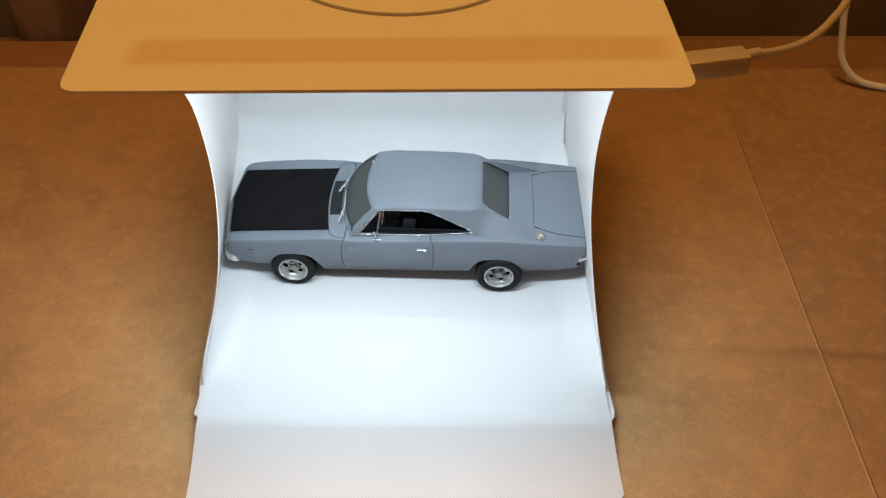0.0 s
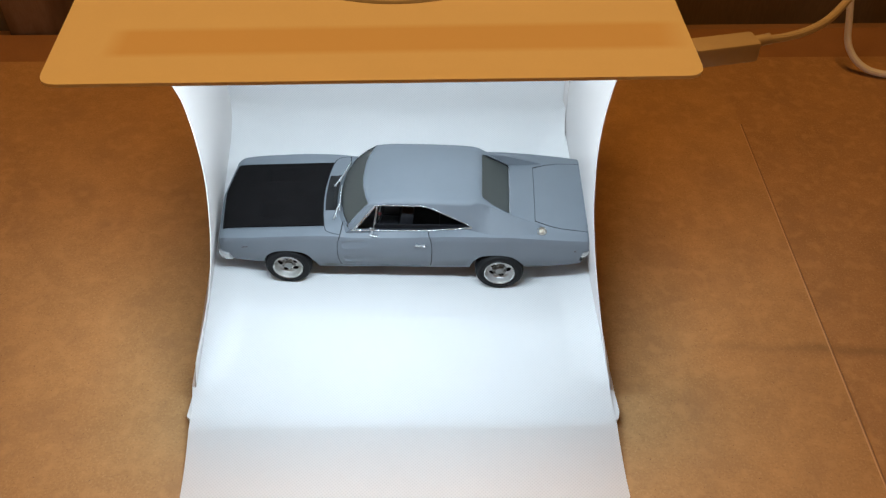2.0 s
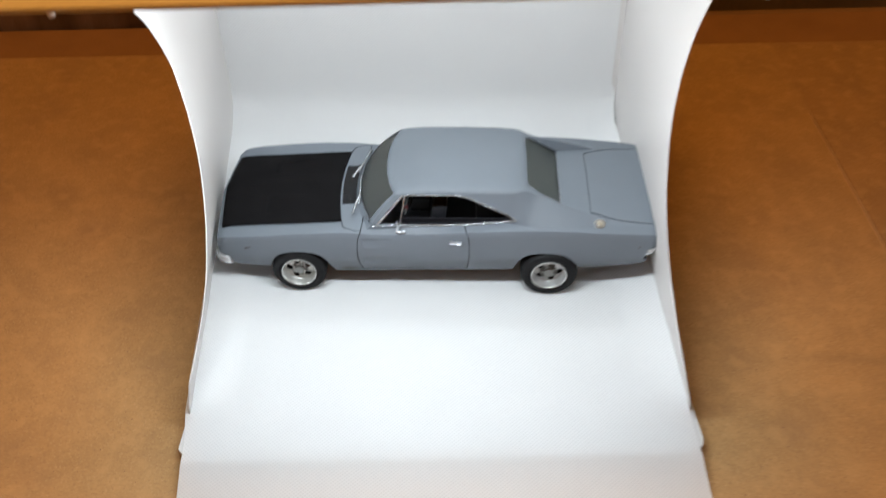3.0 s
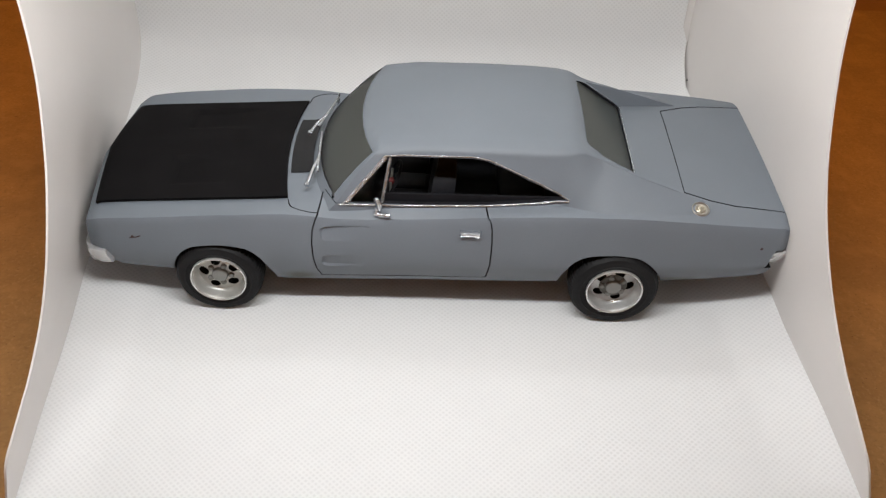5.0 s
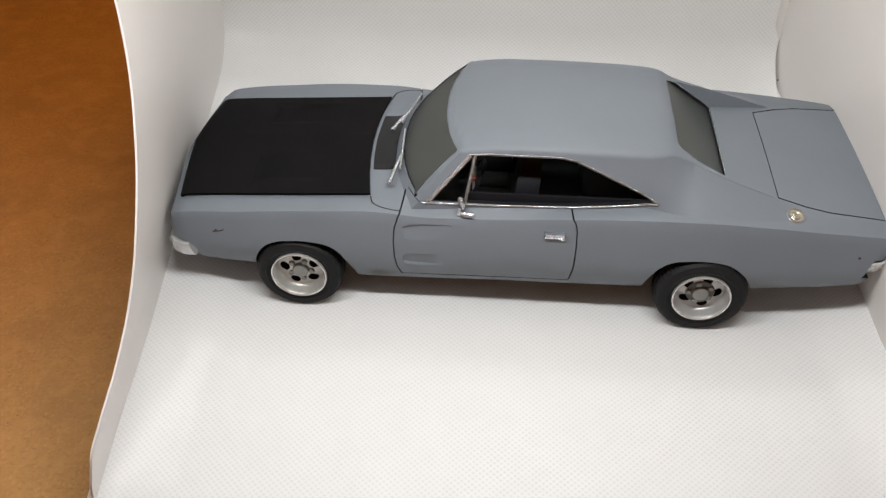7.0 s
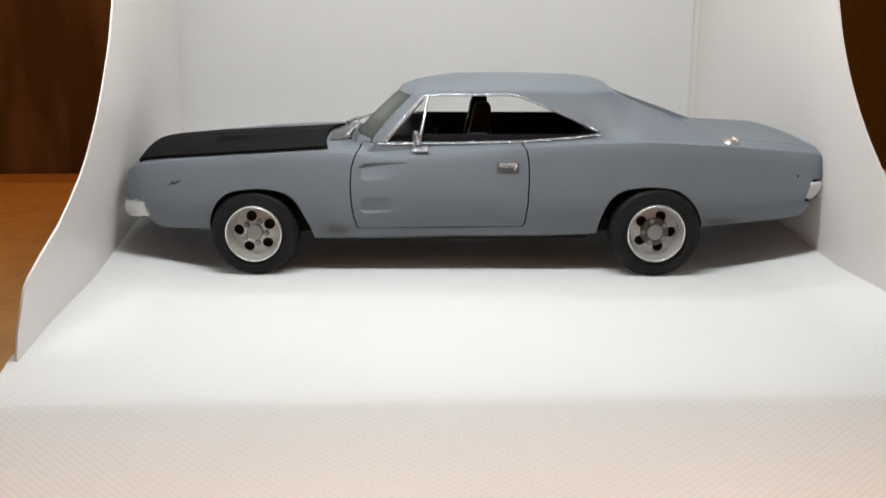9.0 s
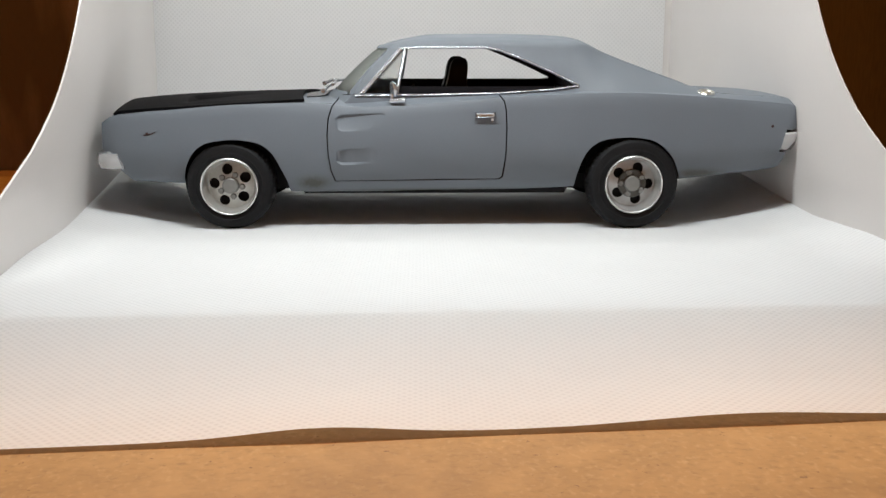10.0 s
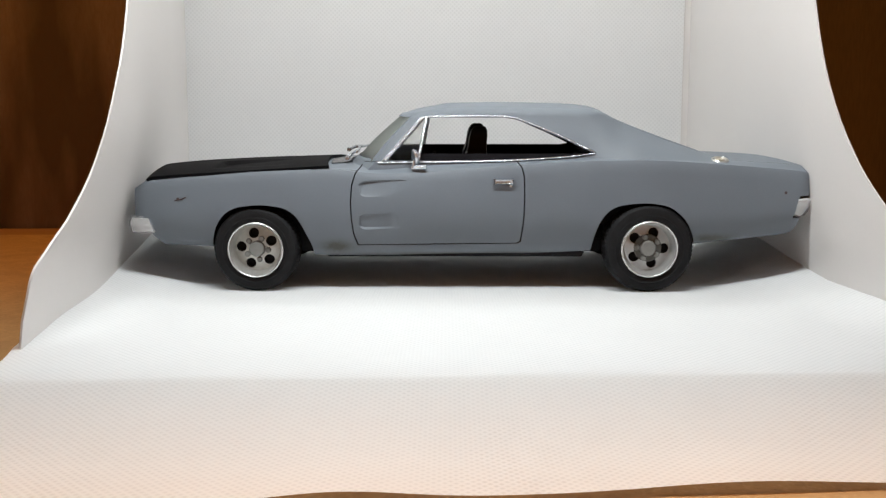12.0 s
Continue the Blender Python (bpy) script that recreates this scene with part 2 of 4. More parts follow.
GLASS = hazy_pane("hazy_styrene_window", (0.95, 0.97, 0.955), (0.14, 0.145, 0.134), 0.22)
REARGLASS = hazy_pane("smoky_styrene_window", (0.9, 0.92, 0.9), (0.088, 0.098, 0.094), 0.5)
VENTGLASS = glass("thin_clear_film", (0.93, 0.94, 0.93), 1.0, 0.3, 1.03)
GREYLID = material("grey_plastic", (0.022, 0.022, 0.024), 0.5, spec=0.2)
HORN = material("red_paint", (0.30, 0.035, 0.035), 0.45)
RED = material("red_brown_paint", (0.04, 0.014, 0.012), 0.5)
GOLD = material("pale_gold_plating", (0.42, 0.38, 0.31), 0.3, 0.9, vary=0.3, grain=700)
COWL = material("gloss_black_vent", (0.010, 0.0105, 0.012), 0.22, bump=0.02, spec=0.25)
WOODTOP = material("table_wood", (0.25, 0.14, 0.07), 0.5, vary=0.2, grain=12)


# ---- mesh helpers, all in model units ----
def finish(bm, mat, name="mesh", smooth=35.0, scale=U):
    for f in bm.faces:
        f.smooth = True
    bmesh.ops.recalc_face_normals(bm, faces=bm.faces)
    bm.transform(Matrix.Scale(scale, 4))
    me = bpy.data.meshes.new(name)
    bm.to_mesh(me)
    bm.free()
    for m in mat if isinstance(mat, (list, tuple)) else [mat]:
        me.materials.append(m)
    me.set_sharp_from_angle(angle=radians(smooth))
    return me


def part(name, bm, mat, parent=None, label="", smooth=35.0):
    ob = new(name, finish(bm, mat, name, smooth))
    if parent:
        ob.parent = parent
    if label:
        tagged(ob, label)
    return ob


def empty(name, label, category, kind="", group=""):
    return tagged(new(name), label, category, group, kind)


def box_bm(x0, x1, y0, y1, z0, z1, bevel=0.0, seg=2):
    bm = bmesh.new()
    bmesh.ops.create_cube(bm, size=1.0)
    for v in bm.verts:
        v.co = Vector((x0 + (v.co.x + 0.5) * (x1 - x0), y0 + (v.co.y + 0.5) * (y1 - y0), z0 + (v.co.z + 0.5) * (z1 - z0)))
    if bevel:
        bmesh.ops.bevel(bm, geom=bm.edges[:], offset=bevel, segments=seg, affect="EDGES", profile=0.5)
    return bm


def prism_bm(poly, axis, a, b):
    """A closed polygon swept along an axis: 'y' takes (x, z) pairs, 'z' takes (x, y), 'x' takes (y, z)."""
    put = {"y": lambda p, d: (p[0], d, p[1]), "z": lambda p, d: (p[0], p[1], d), "x": lambda p, d: (d, p[0], p[1])}[axis]
    bm = bmesh.new()
    lo = [bm.verts.new(put(p, a)) for p in poly]
    hi = [bm.verts.new(put(p, b)) for p in poly]
    bm.faces.new(lo)
    bm.faces.new(hi)
    n = len(poly)
    for i in range(n):
        bm.faces.new((lo[i], lo[(i + 1) % n], hi[(i + 1) % n], hi[i]))
    bmesh.ops.recalc_face_normals(bm, faces=bm.faces)
    return bm


def loft_bm(rings, caps=True, closed=True):
    """Skin a list of rings of equal length."""
    bm = bmesh.new()
    vs = [[bm.verts.new(p) for p in ring] for ring in rings]
    n = len(rings[0])
    for a, b in zip(vs, vs[1:]):
        for i in range(n if closed else n - 1):
            j = (i + 1) % n
            bm.faces.new((a[i], a[j], b[j], b[i]))
    if caps:
        bm.faces.new(vs[0])
        bm.faces.new(vs[-1])
    bmesh.ops.recalc_face_normals(bm, faces=bm.faces)
    return bm


def slab_bm(grid, thick):
    """A sheet through a grid of points with a thickness along its normals."""
    bm = bmesh.new()
    vs = [[bm.verts.new(p) for p in row] for row in grid]
    for a, b in zip(vs, vs[1:]):
        for i in range(len(a) - 1):
            bm.faces.new((a[i], a[i + 1], b[i + 1], b[i]))
    bmesh.ops.recalc_face_normals(bm, faces=bm.faces)
    bm.normal_update()
    bmesh.ops.solidify(bm, geom=bm.faces[:], thickness=thick)
    return bm


def surface_bm(grid):
    """An open sheet through a grid of points."""
    bm = bmesh.new()
    vs = [[bm.verts.new(p) for p in row] for row in grid]
    for a, b in zip(vs, vs[1:]):
        for i in range(len(a) - 1):
            bm.faces.new((a[i], a[i + 1], b[i + 1], b[i]))
    return bm


def tube_bm(points, radius, sides=8):
    rings = []
    pts = [Vector(p) for p in points]
    up = Vector((0, 0, 1))
    for i, p in enumerate(pts):
        d = (pts[min(i + 1, len(pts) - 1)] - pts[max(i - 1, 0)]).normalized()
        s = d.cross(up)
        s = s.normalized() if s.length > 0.05 else d.cross(Vector((0, 1, 0))).normalized()
        w = s.cross(d)
        rings.append([p + radius * (math.cos(a) * s + math.sin(a) * w) for a in [2 * math.pi * k / sides for k in range(sides)]])
    return loft_bm(rings)


def lathe_bm(profile, sides=48, axis="y"):
    """Turn (radius, along) pairs round the y axis; a closed profile gives a ring."""
    rings = []
    for k in range(sides):
        a = 2 * math.pi * k / sides
        rings.append([(r * math.cos(a), d, r * math.sin(a)) for r, d in profile])
    bm = bmesh.new()
    vs = [[bm.verts.new(p) for p in ring] for ring in rings]
    n = len(profile)
    for k in range(sides):
        a, b = vs[k], vs[(k + 1) % sides]
        for i in range(n):
            j = (i + 1) % n
            bm.faces.new((a[i], a[j], b[j], b[i]))
    bmesh.ops.remove_doubles(bm, verts=bm.verts, dist=1e-5)
    bmesh.ops.recalc_face_normals(bm, faces=bm.faces)
    return bm


def carve(me, cutter_bm, op="DIFFERENCE", mat=None):
    """The mesh after a boolean with a cutter, whose walls take the cutter's material."""
    a, b = new("work", me), new("cutter", finish(cutter_bm, mat or BLACK))
    mod = a.modifiers.new("cut", "BOOLEAN")
    mod.operation, mod.object, mod.solver, mod.material_mode = op, b, "EXACT", "TRANSFER"
    bpy.context.view_layer.update()
    out = bpy.data.meshes.new_from_object(a.evaluated_get(bpy.context.evaluated_depsgraph_get()))
    for o in (a, b):
        bpy.data.objects.remove(o)
    return out


def smooth_curve(xs, ys):
    """Monotone cubic through knots."""
    xs, ys = np.array(xs, float), np.array(ys, float)
    h, d = np.diff(xs), np.diff(ys) / np.diff(xs)
    m = np.zeros(len(xs))
    m[0], m[-1] = d[0], d[-1]
    for i in range(1, len(xs) - 1):
        m[i] = 0 if d[i - 1] * d[i] <= 0 else 2 * d[i - 1] * d[i] / (d[i - 1] + d[i])

    def at(x):
        x = min(max(x, xs[0]), xs[-1])
        i = min(max(int(np.searchsorted(xs, x)) - 1, 0), len(xs) - 2)
        t = (x - xs[i]) / h[i]
        return float((2 * t**3 - 3 * t**2 + 1) * ys[i] + (t**3 - 2 * t**2 + t) * h[i] * m[i] + (3 * t**2 - 2 * t**3) * ys[i + 1] + (t**3 - t**2) * h[i] * m[i + 1])

    return at


# ---- setting ----
CARD_Z = -0.2
card = empty("cardboard_sheet", "brown kraft cardboard lining lying flat on the table", "cardboard")
def crease(x):
    """The line along which the far strip of painted shade begins, slightly askew."""
    return 5.24 + 0.041 * x


def far_edge(x):
    return 6.26 + 0.046 * x


def side_seam(y):
    """The line along which the side flap meets the main sheet."""
    return 5.79 - 0.0455 * (y - 3.28)


part("sheet", prism_bm([(-14, -14), (side_seam(-14), -14), (side_seam(5.47), crease(side_seam(5.47))), (-14, crease(-14))], "z", CARD_Z - 0.08, CARD_Z), CARD, card)
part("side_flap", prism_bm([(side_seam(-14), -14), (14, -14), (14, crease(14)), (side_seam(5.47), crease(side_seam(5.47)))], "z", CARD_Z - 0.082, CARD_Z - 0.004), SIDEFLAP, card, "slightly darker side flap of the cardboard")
LIP = 0.046  # the far edge of the cardboard runs slightly askew
# the far strip's darker colour stands for the shade lying on the cardboard
part("far_shade_strip", prism_bm([(-14, crease(-14)), (14, crease(14)), (14, far_edge(14)), (-14, far_edge(-14))], "z", CARD_Z - 0.085, CARD_Z - 0.012), FAR_SHADE, card, "far strip of the cardboard, dull red-brown for the shade painted on it")
# pale and dark tubes paint the seam's lit edge and its shadow
for shift, mat in ((-0.02, SEAM_LIT), (0.018, SEAM_SHADE)):
    part("seam", tube_bm([(side_seam(y) + 0.6 * shift, y, CARD_Z) for y in np.linspace(-8, 3.35, 14)], 0.010, 6), mat, card)
table = tagged(part("table_top", box_bm(-16, 16, -16, 16, CARD_Z - 1.1, CARD_Z - 0.09, 0.05), WOODTOP), "brown wooden table top under the cardboard", "table", kind="structure")
wall = tagged(part("wall_north", box_bm(-40, 40, 6.55, 7.6, CARD_Z - 0.09, 40), DARKWOOD), "dark brown varnished wooden cabinet back panel", "wall", kind="structure")
wall.matrix_world = Matrix.Rotation(LIP, 4, "Z")
for nm, b in (("wall_south", (-41, 41, -41, -40, -20, 41)), ("wall_east", (40, 41, -40, 40, -20, 41)), ("wall_west", (-41, -40, -40, 40, -20, 41))):
    tagged(part(nm, box_bm(*b), PLASTER), "plain cream plastered room wall", "wall", kind="structure")
tagged(part("ceiling", box_bm(-41, 41, -41, 41, 48, 49), PLASTER), "plain cream ceiling", "ceiling", kind="structure")
tagged(part("floor", box_bm(-41, 41, -41, 41, -21, -20), WOODTOP), "plain wooden room floor", "floor", kind="structure")
board = tagged(part("wooden_board", box_bm(-7.85, -3.2, 6.29, 6.52, CARD_Z - 0.088, 5.5, 0.02), BOXCARD), "brown streaked wooden board standing behind the cardboard", "board")
board.matrix_world = Matrix.Rotation(LIP, 4, "Z")

# ---- folding light box ----
FL, FR, BL, BR = Vector((-2.44, -2.79, 0)), Vector((2.914, -2.63, 0)), Vector((-2.88, 2.4, 0)), Vector((2.60, 2.4, 0))
light_box = empty("light_box", "white folding plastic photo light box with concave side walls", "light box")
TOP = 4.91


HEIGHTS = (-0.2, 0.0, 0.37, 0.41, 0.7, 1.0, 1.4, 1.8, 2.3, 2.8, 3.3, 3.8, 4.2, 4.6, TOP)


def wing(back, xs, ys):
    """A side wall whose front edge bows inwards and curves back between its foot and its head."""
    edge_x, edge_y = smooth_curve(HEIGHTS, xs), smooth_curve(HEIGHTS, ys)
    grid = []
    for z in [-0.2, 0, 0.15, 0.3, 0.37, 0.41] + list(np.linspace(0.45, 4.6, 36)) + [4.75, TOP]:
        a = Vector((edge_x(z), edge_y(z), 0))
        grid.append([a.lerp(back, s) + Vector((0, 0, z)) for s in np.linspace(0, 1, 10)])
    return slab_bm(grid, 0.013)


part("side_wall", wing(BL, (-2.44, -2.44, -2.38, -2.375, -2.31, -2.253, -2.204, -2.192, -2.20, -2.228, -2.284, -2.348, -2.416, -2.48, -2.52),
                       (-2.79, -2.79, -2.76, -2.74, -2.345, -2.06, -1.83, -1.609, -1.413, -1.33, -1.289, -1.433, -1.686, -2.0, -2.55)), PP, light_box)
part("side_wall", wing(BR, (2.914, 2.914, 2.83, 2.82, 2.757, 2.709, 2.657, 2.623, 2.613, 2.642, 2.708, 2.792, 2.878, 2.95, 2.99),
                       (-2.63, -2.63, -2.60, -2.58, -2.062, -1.675, -1.367, -1.17, -0.982, -0.849, -0.80, -0.897, -1.08, -1.35, -1.9)), PP, light_box)
part("back_wall", slab_bm([[BL.lerp(BR, s) + Vector((0, -0.02, z)) for s in np.linspace(0, 1, 8)] for z in np.linspace(-0.2, TOP, 8)], 0.02), PP, light_box)


def floor_z(y):
    """The fabric lies flat in the box and falls to the cardboard past the front edge of the base."""
    t = min(1, max(0, (-3.31 - y) / 0.8))
    return -0.03 * min(1, max(0, (-y - 1.5) / 1.7)) - 0.155 * (1 - (1 - t) ** 1.7)


base = [(FL.x - 0.03, FL.y), (-2.47, -3.20), (-2.38, -3.30), (2.88, -3.13), (2.945, -3.11), (2.985, -3.05), (3.0, -2.96), (2.965, FR.y), (BR.x, BR.y), (BL.x, BL.y)]
part("base_panel", prism_bm(base, "z", -0.12, -0.07), BASE, light_box)


def rounded(corners, r, n=6):
    """A polygon with its corners rounded off."""
    out = []
    for i, p in enumerate(corners):
        p, a, b = Vector(p), Vector(corners[i - 1]), Vector(corners[(i + 1) % len(corners)])
        p0, p1 = p + (a - p).normalized() * r, p + (b - p).normalized() * r
        for t in np.linspace(0, 1, n):
            out.append(tuple((1 - t) ** 2 * p0 + 2 * t * (1 - t) * p + t**2 * p1))
    return out


CAN = [(-2.83, -3.25), (3.13, -2.93), (2.72, 2.9), (-3.3, 2.6)]
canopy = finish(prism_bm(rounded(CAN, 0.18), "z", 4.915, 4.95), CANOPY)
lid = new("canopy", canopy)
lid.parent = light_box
ring_pts = [(0.18 + 1.485 * math.cos(a), -0.30 + 1.445 * math.sin(a), 4.956) for a in [2 * math.pi * k / 72 for k in range(73)]]
for x, y in ((-2.435, -3.00), (2.69, -2.72)):
    part("snap_peg", tube_bm([(x, y, 4.915), (x, y, 4.83), (x + 0.01, y, 4.775)], 0.028, 10), FLANGE, light_box, "small white snap peg under the canopy")
part("viewing_port_cover", prism_bm([p[:2] for p in ring_pts[:-1]], "z", 4.945, 4.962), CANOPY, light_box)
part("port_rim", tube_bm(ring_pts, 0.022, 6), PORTRIM, light_box)
# the front strip, and an unseen rear panel added to go with the fill
for y0, y1 in ((-2.86, -2.3), (1.1, 1.6)):
    part("led_panel", box_bm(-2.3, 2.4, y0, y1, 4.895, 4.915), LEDGLOW, light_box, "glowing white panel under the canopy: front led strip, rear added fill")
LIFT_Y = (-2.9, -2.5, -2.1, -1.8, -1.5, -1.1, -0.8, -0.47, -0.1, 0.2, 0.9, 1.6, 2.3)
LIFT_LEFT = smooth_curve(LIFT_Y, (0.0, 0.03, 0.06, 0.065, 0.07, 0.105, 0.15, 0.20, 0.25, 0.30, 0.37, 0.43, 0.48))
LIFT_RIGHT = smooth_curve(LIFT_Y, (0.0, 0.06, 0.10, 0.12, 0.115, 0.118, 0.15, 0.20, 0.26, 0.31, 0.38, 0.44, 0.48))


def spring(x, y):
    """How far the springy flanges at the walls lift the cloth: nothing beside the wheels, most at the wall."""
    lift, inner, outer = (LIFT_LEFT, -1.80, -2.44 - 0.085 * (y + 2.79)) if x < 0 else (LIFT_RIGHT, 1.92, 2.914 - 0.062 * (y + 2.63))
    t = min(1.0, max(0.0, (x - inner) / (outer - inner)))
    return lift(y) * t * (2 + t) / 3 if y > -2.9 else 0.0


for x0, x1, xb0, xb1 in ((-2.46, -1.96, -2.78, -2.28), (2.42, 2.91, 2.18, 2.60)):
    part("floor_flange", slab_bm([[(x0 + (x1 - x0) * u + (xb0 - x0) * v, -2.68 + 4.6 * v + 0.04 * (x0 > 0) * 5, floor_z(-2.68 + 4.6 * v) - 0.014 + spring(x0 + (x1 - x0) * u + (xb0 - x0) * v, -2.68 + 4.6 * v)) for u in np.linspace(0, 1, 6)] for v in np.linspace(0, 1, 16)], 0.006), FLANGE, light_box)

part("dirt_fleck", tube_bm([(2.590, 2.10, 0.495), (2.597, 2.13, 0.475)], 0.006, 6), BLACK, light_box, "tiny dark dirt fleck")

# usb plug and cables
cable = empty("usb_cable", "pale usb cable plugged into the side of the canopy", "cable")
plug = box_bm(3.10, 3.75, -2.50, -2.26, 4.72, 4.93, 0.03)
bmesh.ops.rotate(plug, verts=plug.verts, cent=(3.1, -2.4, 4.85), matrix=Matrix.Rotation(0.24, 3, "Z"))
part("plug", plug, CABLE, cable)
part("strain_relief", tube_bm([(3.70, -2.215, 4.86), (3.87, -2.16, 4.87)], 0.055, 12), CABLE, cable)
pts = [(3.84, -2.17, 4.86), (4.02, -2.12, 4.86), (4.2, -2.04, 4.86), (4.39, -1.92, 4.87), (4.56, -1.76, 4.88), (4.74, -1.55, 4.92), (4.92, -1.3, 4.96), (5.2, -0.7, 5.3), (5.8, 0.0, 5.9), (7.0, 0.9, 6.2), (9.0, 1.8, 5.4), (11.0, 2.4, 3.0), (12.2, 2.8, 0.6), (12.8, 3.0, -0.14), (13.6, 3.2, -0.15)]
fx = [smooth_curve(range(len(pts)), [p[i] for p in pts]) for i in range(3)]
part("lead", tube_bm([[f(t) for f in fx] for t in np.linspace(0, len(pts) - 1, 70)], 0.042, 10), CABLE, cable)
white = empty("white_cable", "white power cable hanging down onto the cardboard", "cable")
pts = [(7.9, 5.5, 3.0), (7.87, 5.45, 2.0), (7.86, 5.4, 1.3), (7.93, 5.3, 0.75), (8.0, 5.2, 0.35), (8.2, 5.05, 0.05), (8.5, 4.93, -0.1), (8.95, 4.83, -0.13), (10.0, 4.6, -0.13), (12.0, 4.3, -0.13)]
fy = [smooth_curve(range(len(pts)), [p[i] for p in pts]) for i in range(3)]
part("lead", tube_bm([[f(t) for f in fy] for t in np.linspace(0, len(pts) - 1, 50)], 0.065, 10), CABLEWHITE, white)

sheet = empty("fabric_backdrop", "white non-woven fabric sheet sweeping from the box floor up its back wall", "backdrop sheet")


def rise(y):
    """The cloth lifts a little towards the back wall before it sweeps up."""
    return 0.044 * max(0.0, y + 0.86)


rows = []
for v in list(np.linspace(0, 0.42, 60)) + list(np.linspace(0.45, 1, 20)):
    row = []
    for u in np.linspace(0, 1, 64):
        near = -4.675 + 0.42 * u + 0.14 * max(0.0, (u - 0.965) / 0.035) ** 2
        y = near + (1.6 - near) * v
        s = (2.4 - y) / 5.0
        left, right = -2.86 + 0.36 * s, 2.5 + 0.44 * s
        if y < -2.75:
            left += 0.05 * min(1, (-2.75 - y) / 0.4)
        right -= 0.05 * min(1, max(0, (-2.3 - y) / 0.3))
        x = left + (right - left) * u
        wave = (0.035 * math.exp(-((x + 0.45) / 0.35) ** 2) + 0.03 * math.exp(-((x - 1.15) / 0.5) ** 2) + 0.02 * math.exp(-((x - 2.6) / 0.4) ** 2)) * max(0, 1 - v / 0.12)
        row.append((x, y, floor_z(y - 0.04 * (u - 0.5) * 5.4) + 0.004 + wave + max(rise(y), spring(x, y))))
    rows.append(row)
last = rows[-1]
for a in np.linspace(0.1, 1.0, 9):
    w = a * math.pi / 2
    rows.append([(p[0] - 0.10 * a * max(0.0, -p[0] / 2.8), p[1] + (2.33 - p[1]) * math.sin(w), p[2] + (0.80 - p[2]) * (1 - math.cos(w))) for p in last])
for z in np.linspace(0.95, 4.75, 12):
    rows.append([(-2.90 + 5.41 * u, 2.33, z) for u in np.linspace(0, 1, 64)])
part("cloth", surface_bm(rows), FABRIC, sheet)

# ---- model car ----
CAR_Y, CAR_W, CAR_LEAN = -0.015, 0.957, 2.4  # the far wheels stand on the rising sweep of the cloth
car = empty("model_car", "grey primer-painted plastic model of a fastback muscle car, flat black hood", "model car")
car.location, car.rotation_euler, car.scale = (0, CAR_Y * U, 0.036 * U), (radians(CAR_LEAN), 0, 0), (1, CAR_W, 1)
KX = (-2.40, -2.30, -1.8, -1.4, -0.95, -0.5, 0.0, 0.55, 1.08, 1.45, 1.84, 2.2, 2.55, 2.66, 2.70)
PROFILE = {k: smooth_curve(KX, v) for k, v in dict(
    zb=(0.40, 0.355, 0.335, 0.31, 0.272, 0.272, 0.28, 0.285, 0.305, 0.33, 0.362, 0.40, 0.44, 0.49, 0.57),
    yb=(0.75, 0.80, 0.84, 0.85, 0.85, 0.84, 0.83, 0.83, 0.835, 0.85, 0.86, 0.86, 0.845, 0.84, 0.82),
    ym=(0.85, 0.89, 0.925, 0.935, 0.93, 0.935, 0.945, 0.945, 0.95, 0.955, 0.95, 0.94, 0.92, 0.905, 0.87),
    zc=(0.77, 0.825, 0.875, 0.905, 0.918, 0.885, 0.912, 0.957, 0.985, 0.99, 0.972, 0.945, 0.915, 0.90, 0.88),
    yc=(0.83, 0.88, 0.905, 0.905, 0.89, 0.885, 0.90, 0.915, 0.925, 0.93, 0.925, 0.915, 0.895, 0.88, 0.85),
    zt=(0.79, 0.825, 0.862, 0.886, 0.915, 0.95, 0.97, 0.985, 1.01, 1.015, 0.998, 0.98, 0.963, 0.955, 0.93),
    yt=(0.66, 0.68, 0.68, 0.68, 0.68, 0.74, 0.79, 0.79, 0.78, 0.77, 0.76, 0.75, 0.74, 0.735, 0.72),
    z0=(0.82, 0.880, 0.922, 0.938, 0.948, 0.968, 1.0, 1.0, 1.03, 1.035, 1.013, 1.0, 0.982, 0.972, 0.945)).items()}


def body_half(x):
    """Half of the lower body's section at x, from the bottom's middle to the top's middle, as (y, z)."""
    p = {k: f(x) for k, f in PROFILE.items()}
    pts = [(0, p["zb"]), (0.4, p["zb"]), (0.7, p["zb"]), (p["yb"] - 0.02, p["zb"])]
    zm = 0.62
    for t in np.linspace(0.08, 1, 7):
        pts.append((p["yb"] + (p["ym"] - p["yb"]) * math.sin(t * math.pi / 2), p["zb"] + (zm - p["zb"]) * t))
    for t in np.linspace(0.2, 0.95, 5):
        pts.append((p["ym"] + (p["yc"] - p["ym"]) * t**1.8, zm + (p["zc"] - zm) * t))
    pts.append((p["yc"] - 0.012, p["zc"] + 0.012))
    for t in np.linspace(0.15, 1, 5):
        pts.append((p["yc"] - 0.012 + (p["yt"] - p["yc"] + 0.012) * t, p["zc"] + 0.012 + (p["zt"] - p["zc"] - 0.012) * (1 - (1 - t) ** 1.1)))
    for t in np.linspace(0.12, 1, 9):
        y = p["yt"] * (1 - t)
        pts.append((y, p["z0"] + (p["zt"] - p["z0"]) * (y / p["yt"]) ** 2))
    return pts


def nose(x, y):
    """The front edge runs out to a blunt point in plan."""
    return x - 0.075 * max(0, 1 - abs(y) / 0.9) * max(0, min(1, (-1.7 - x) / 0.6)) ** 2


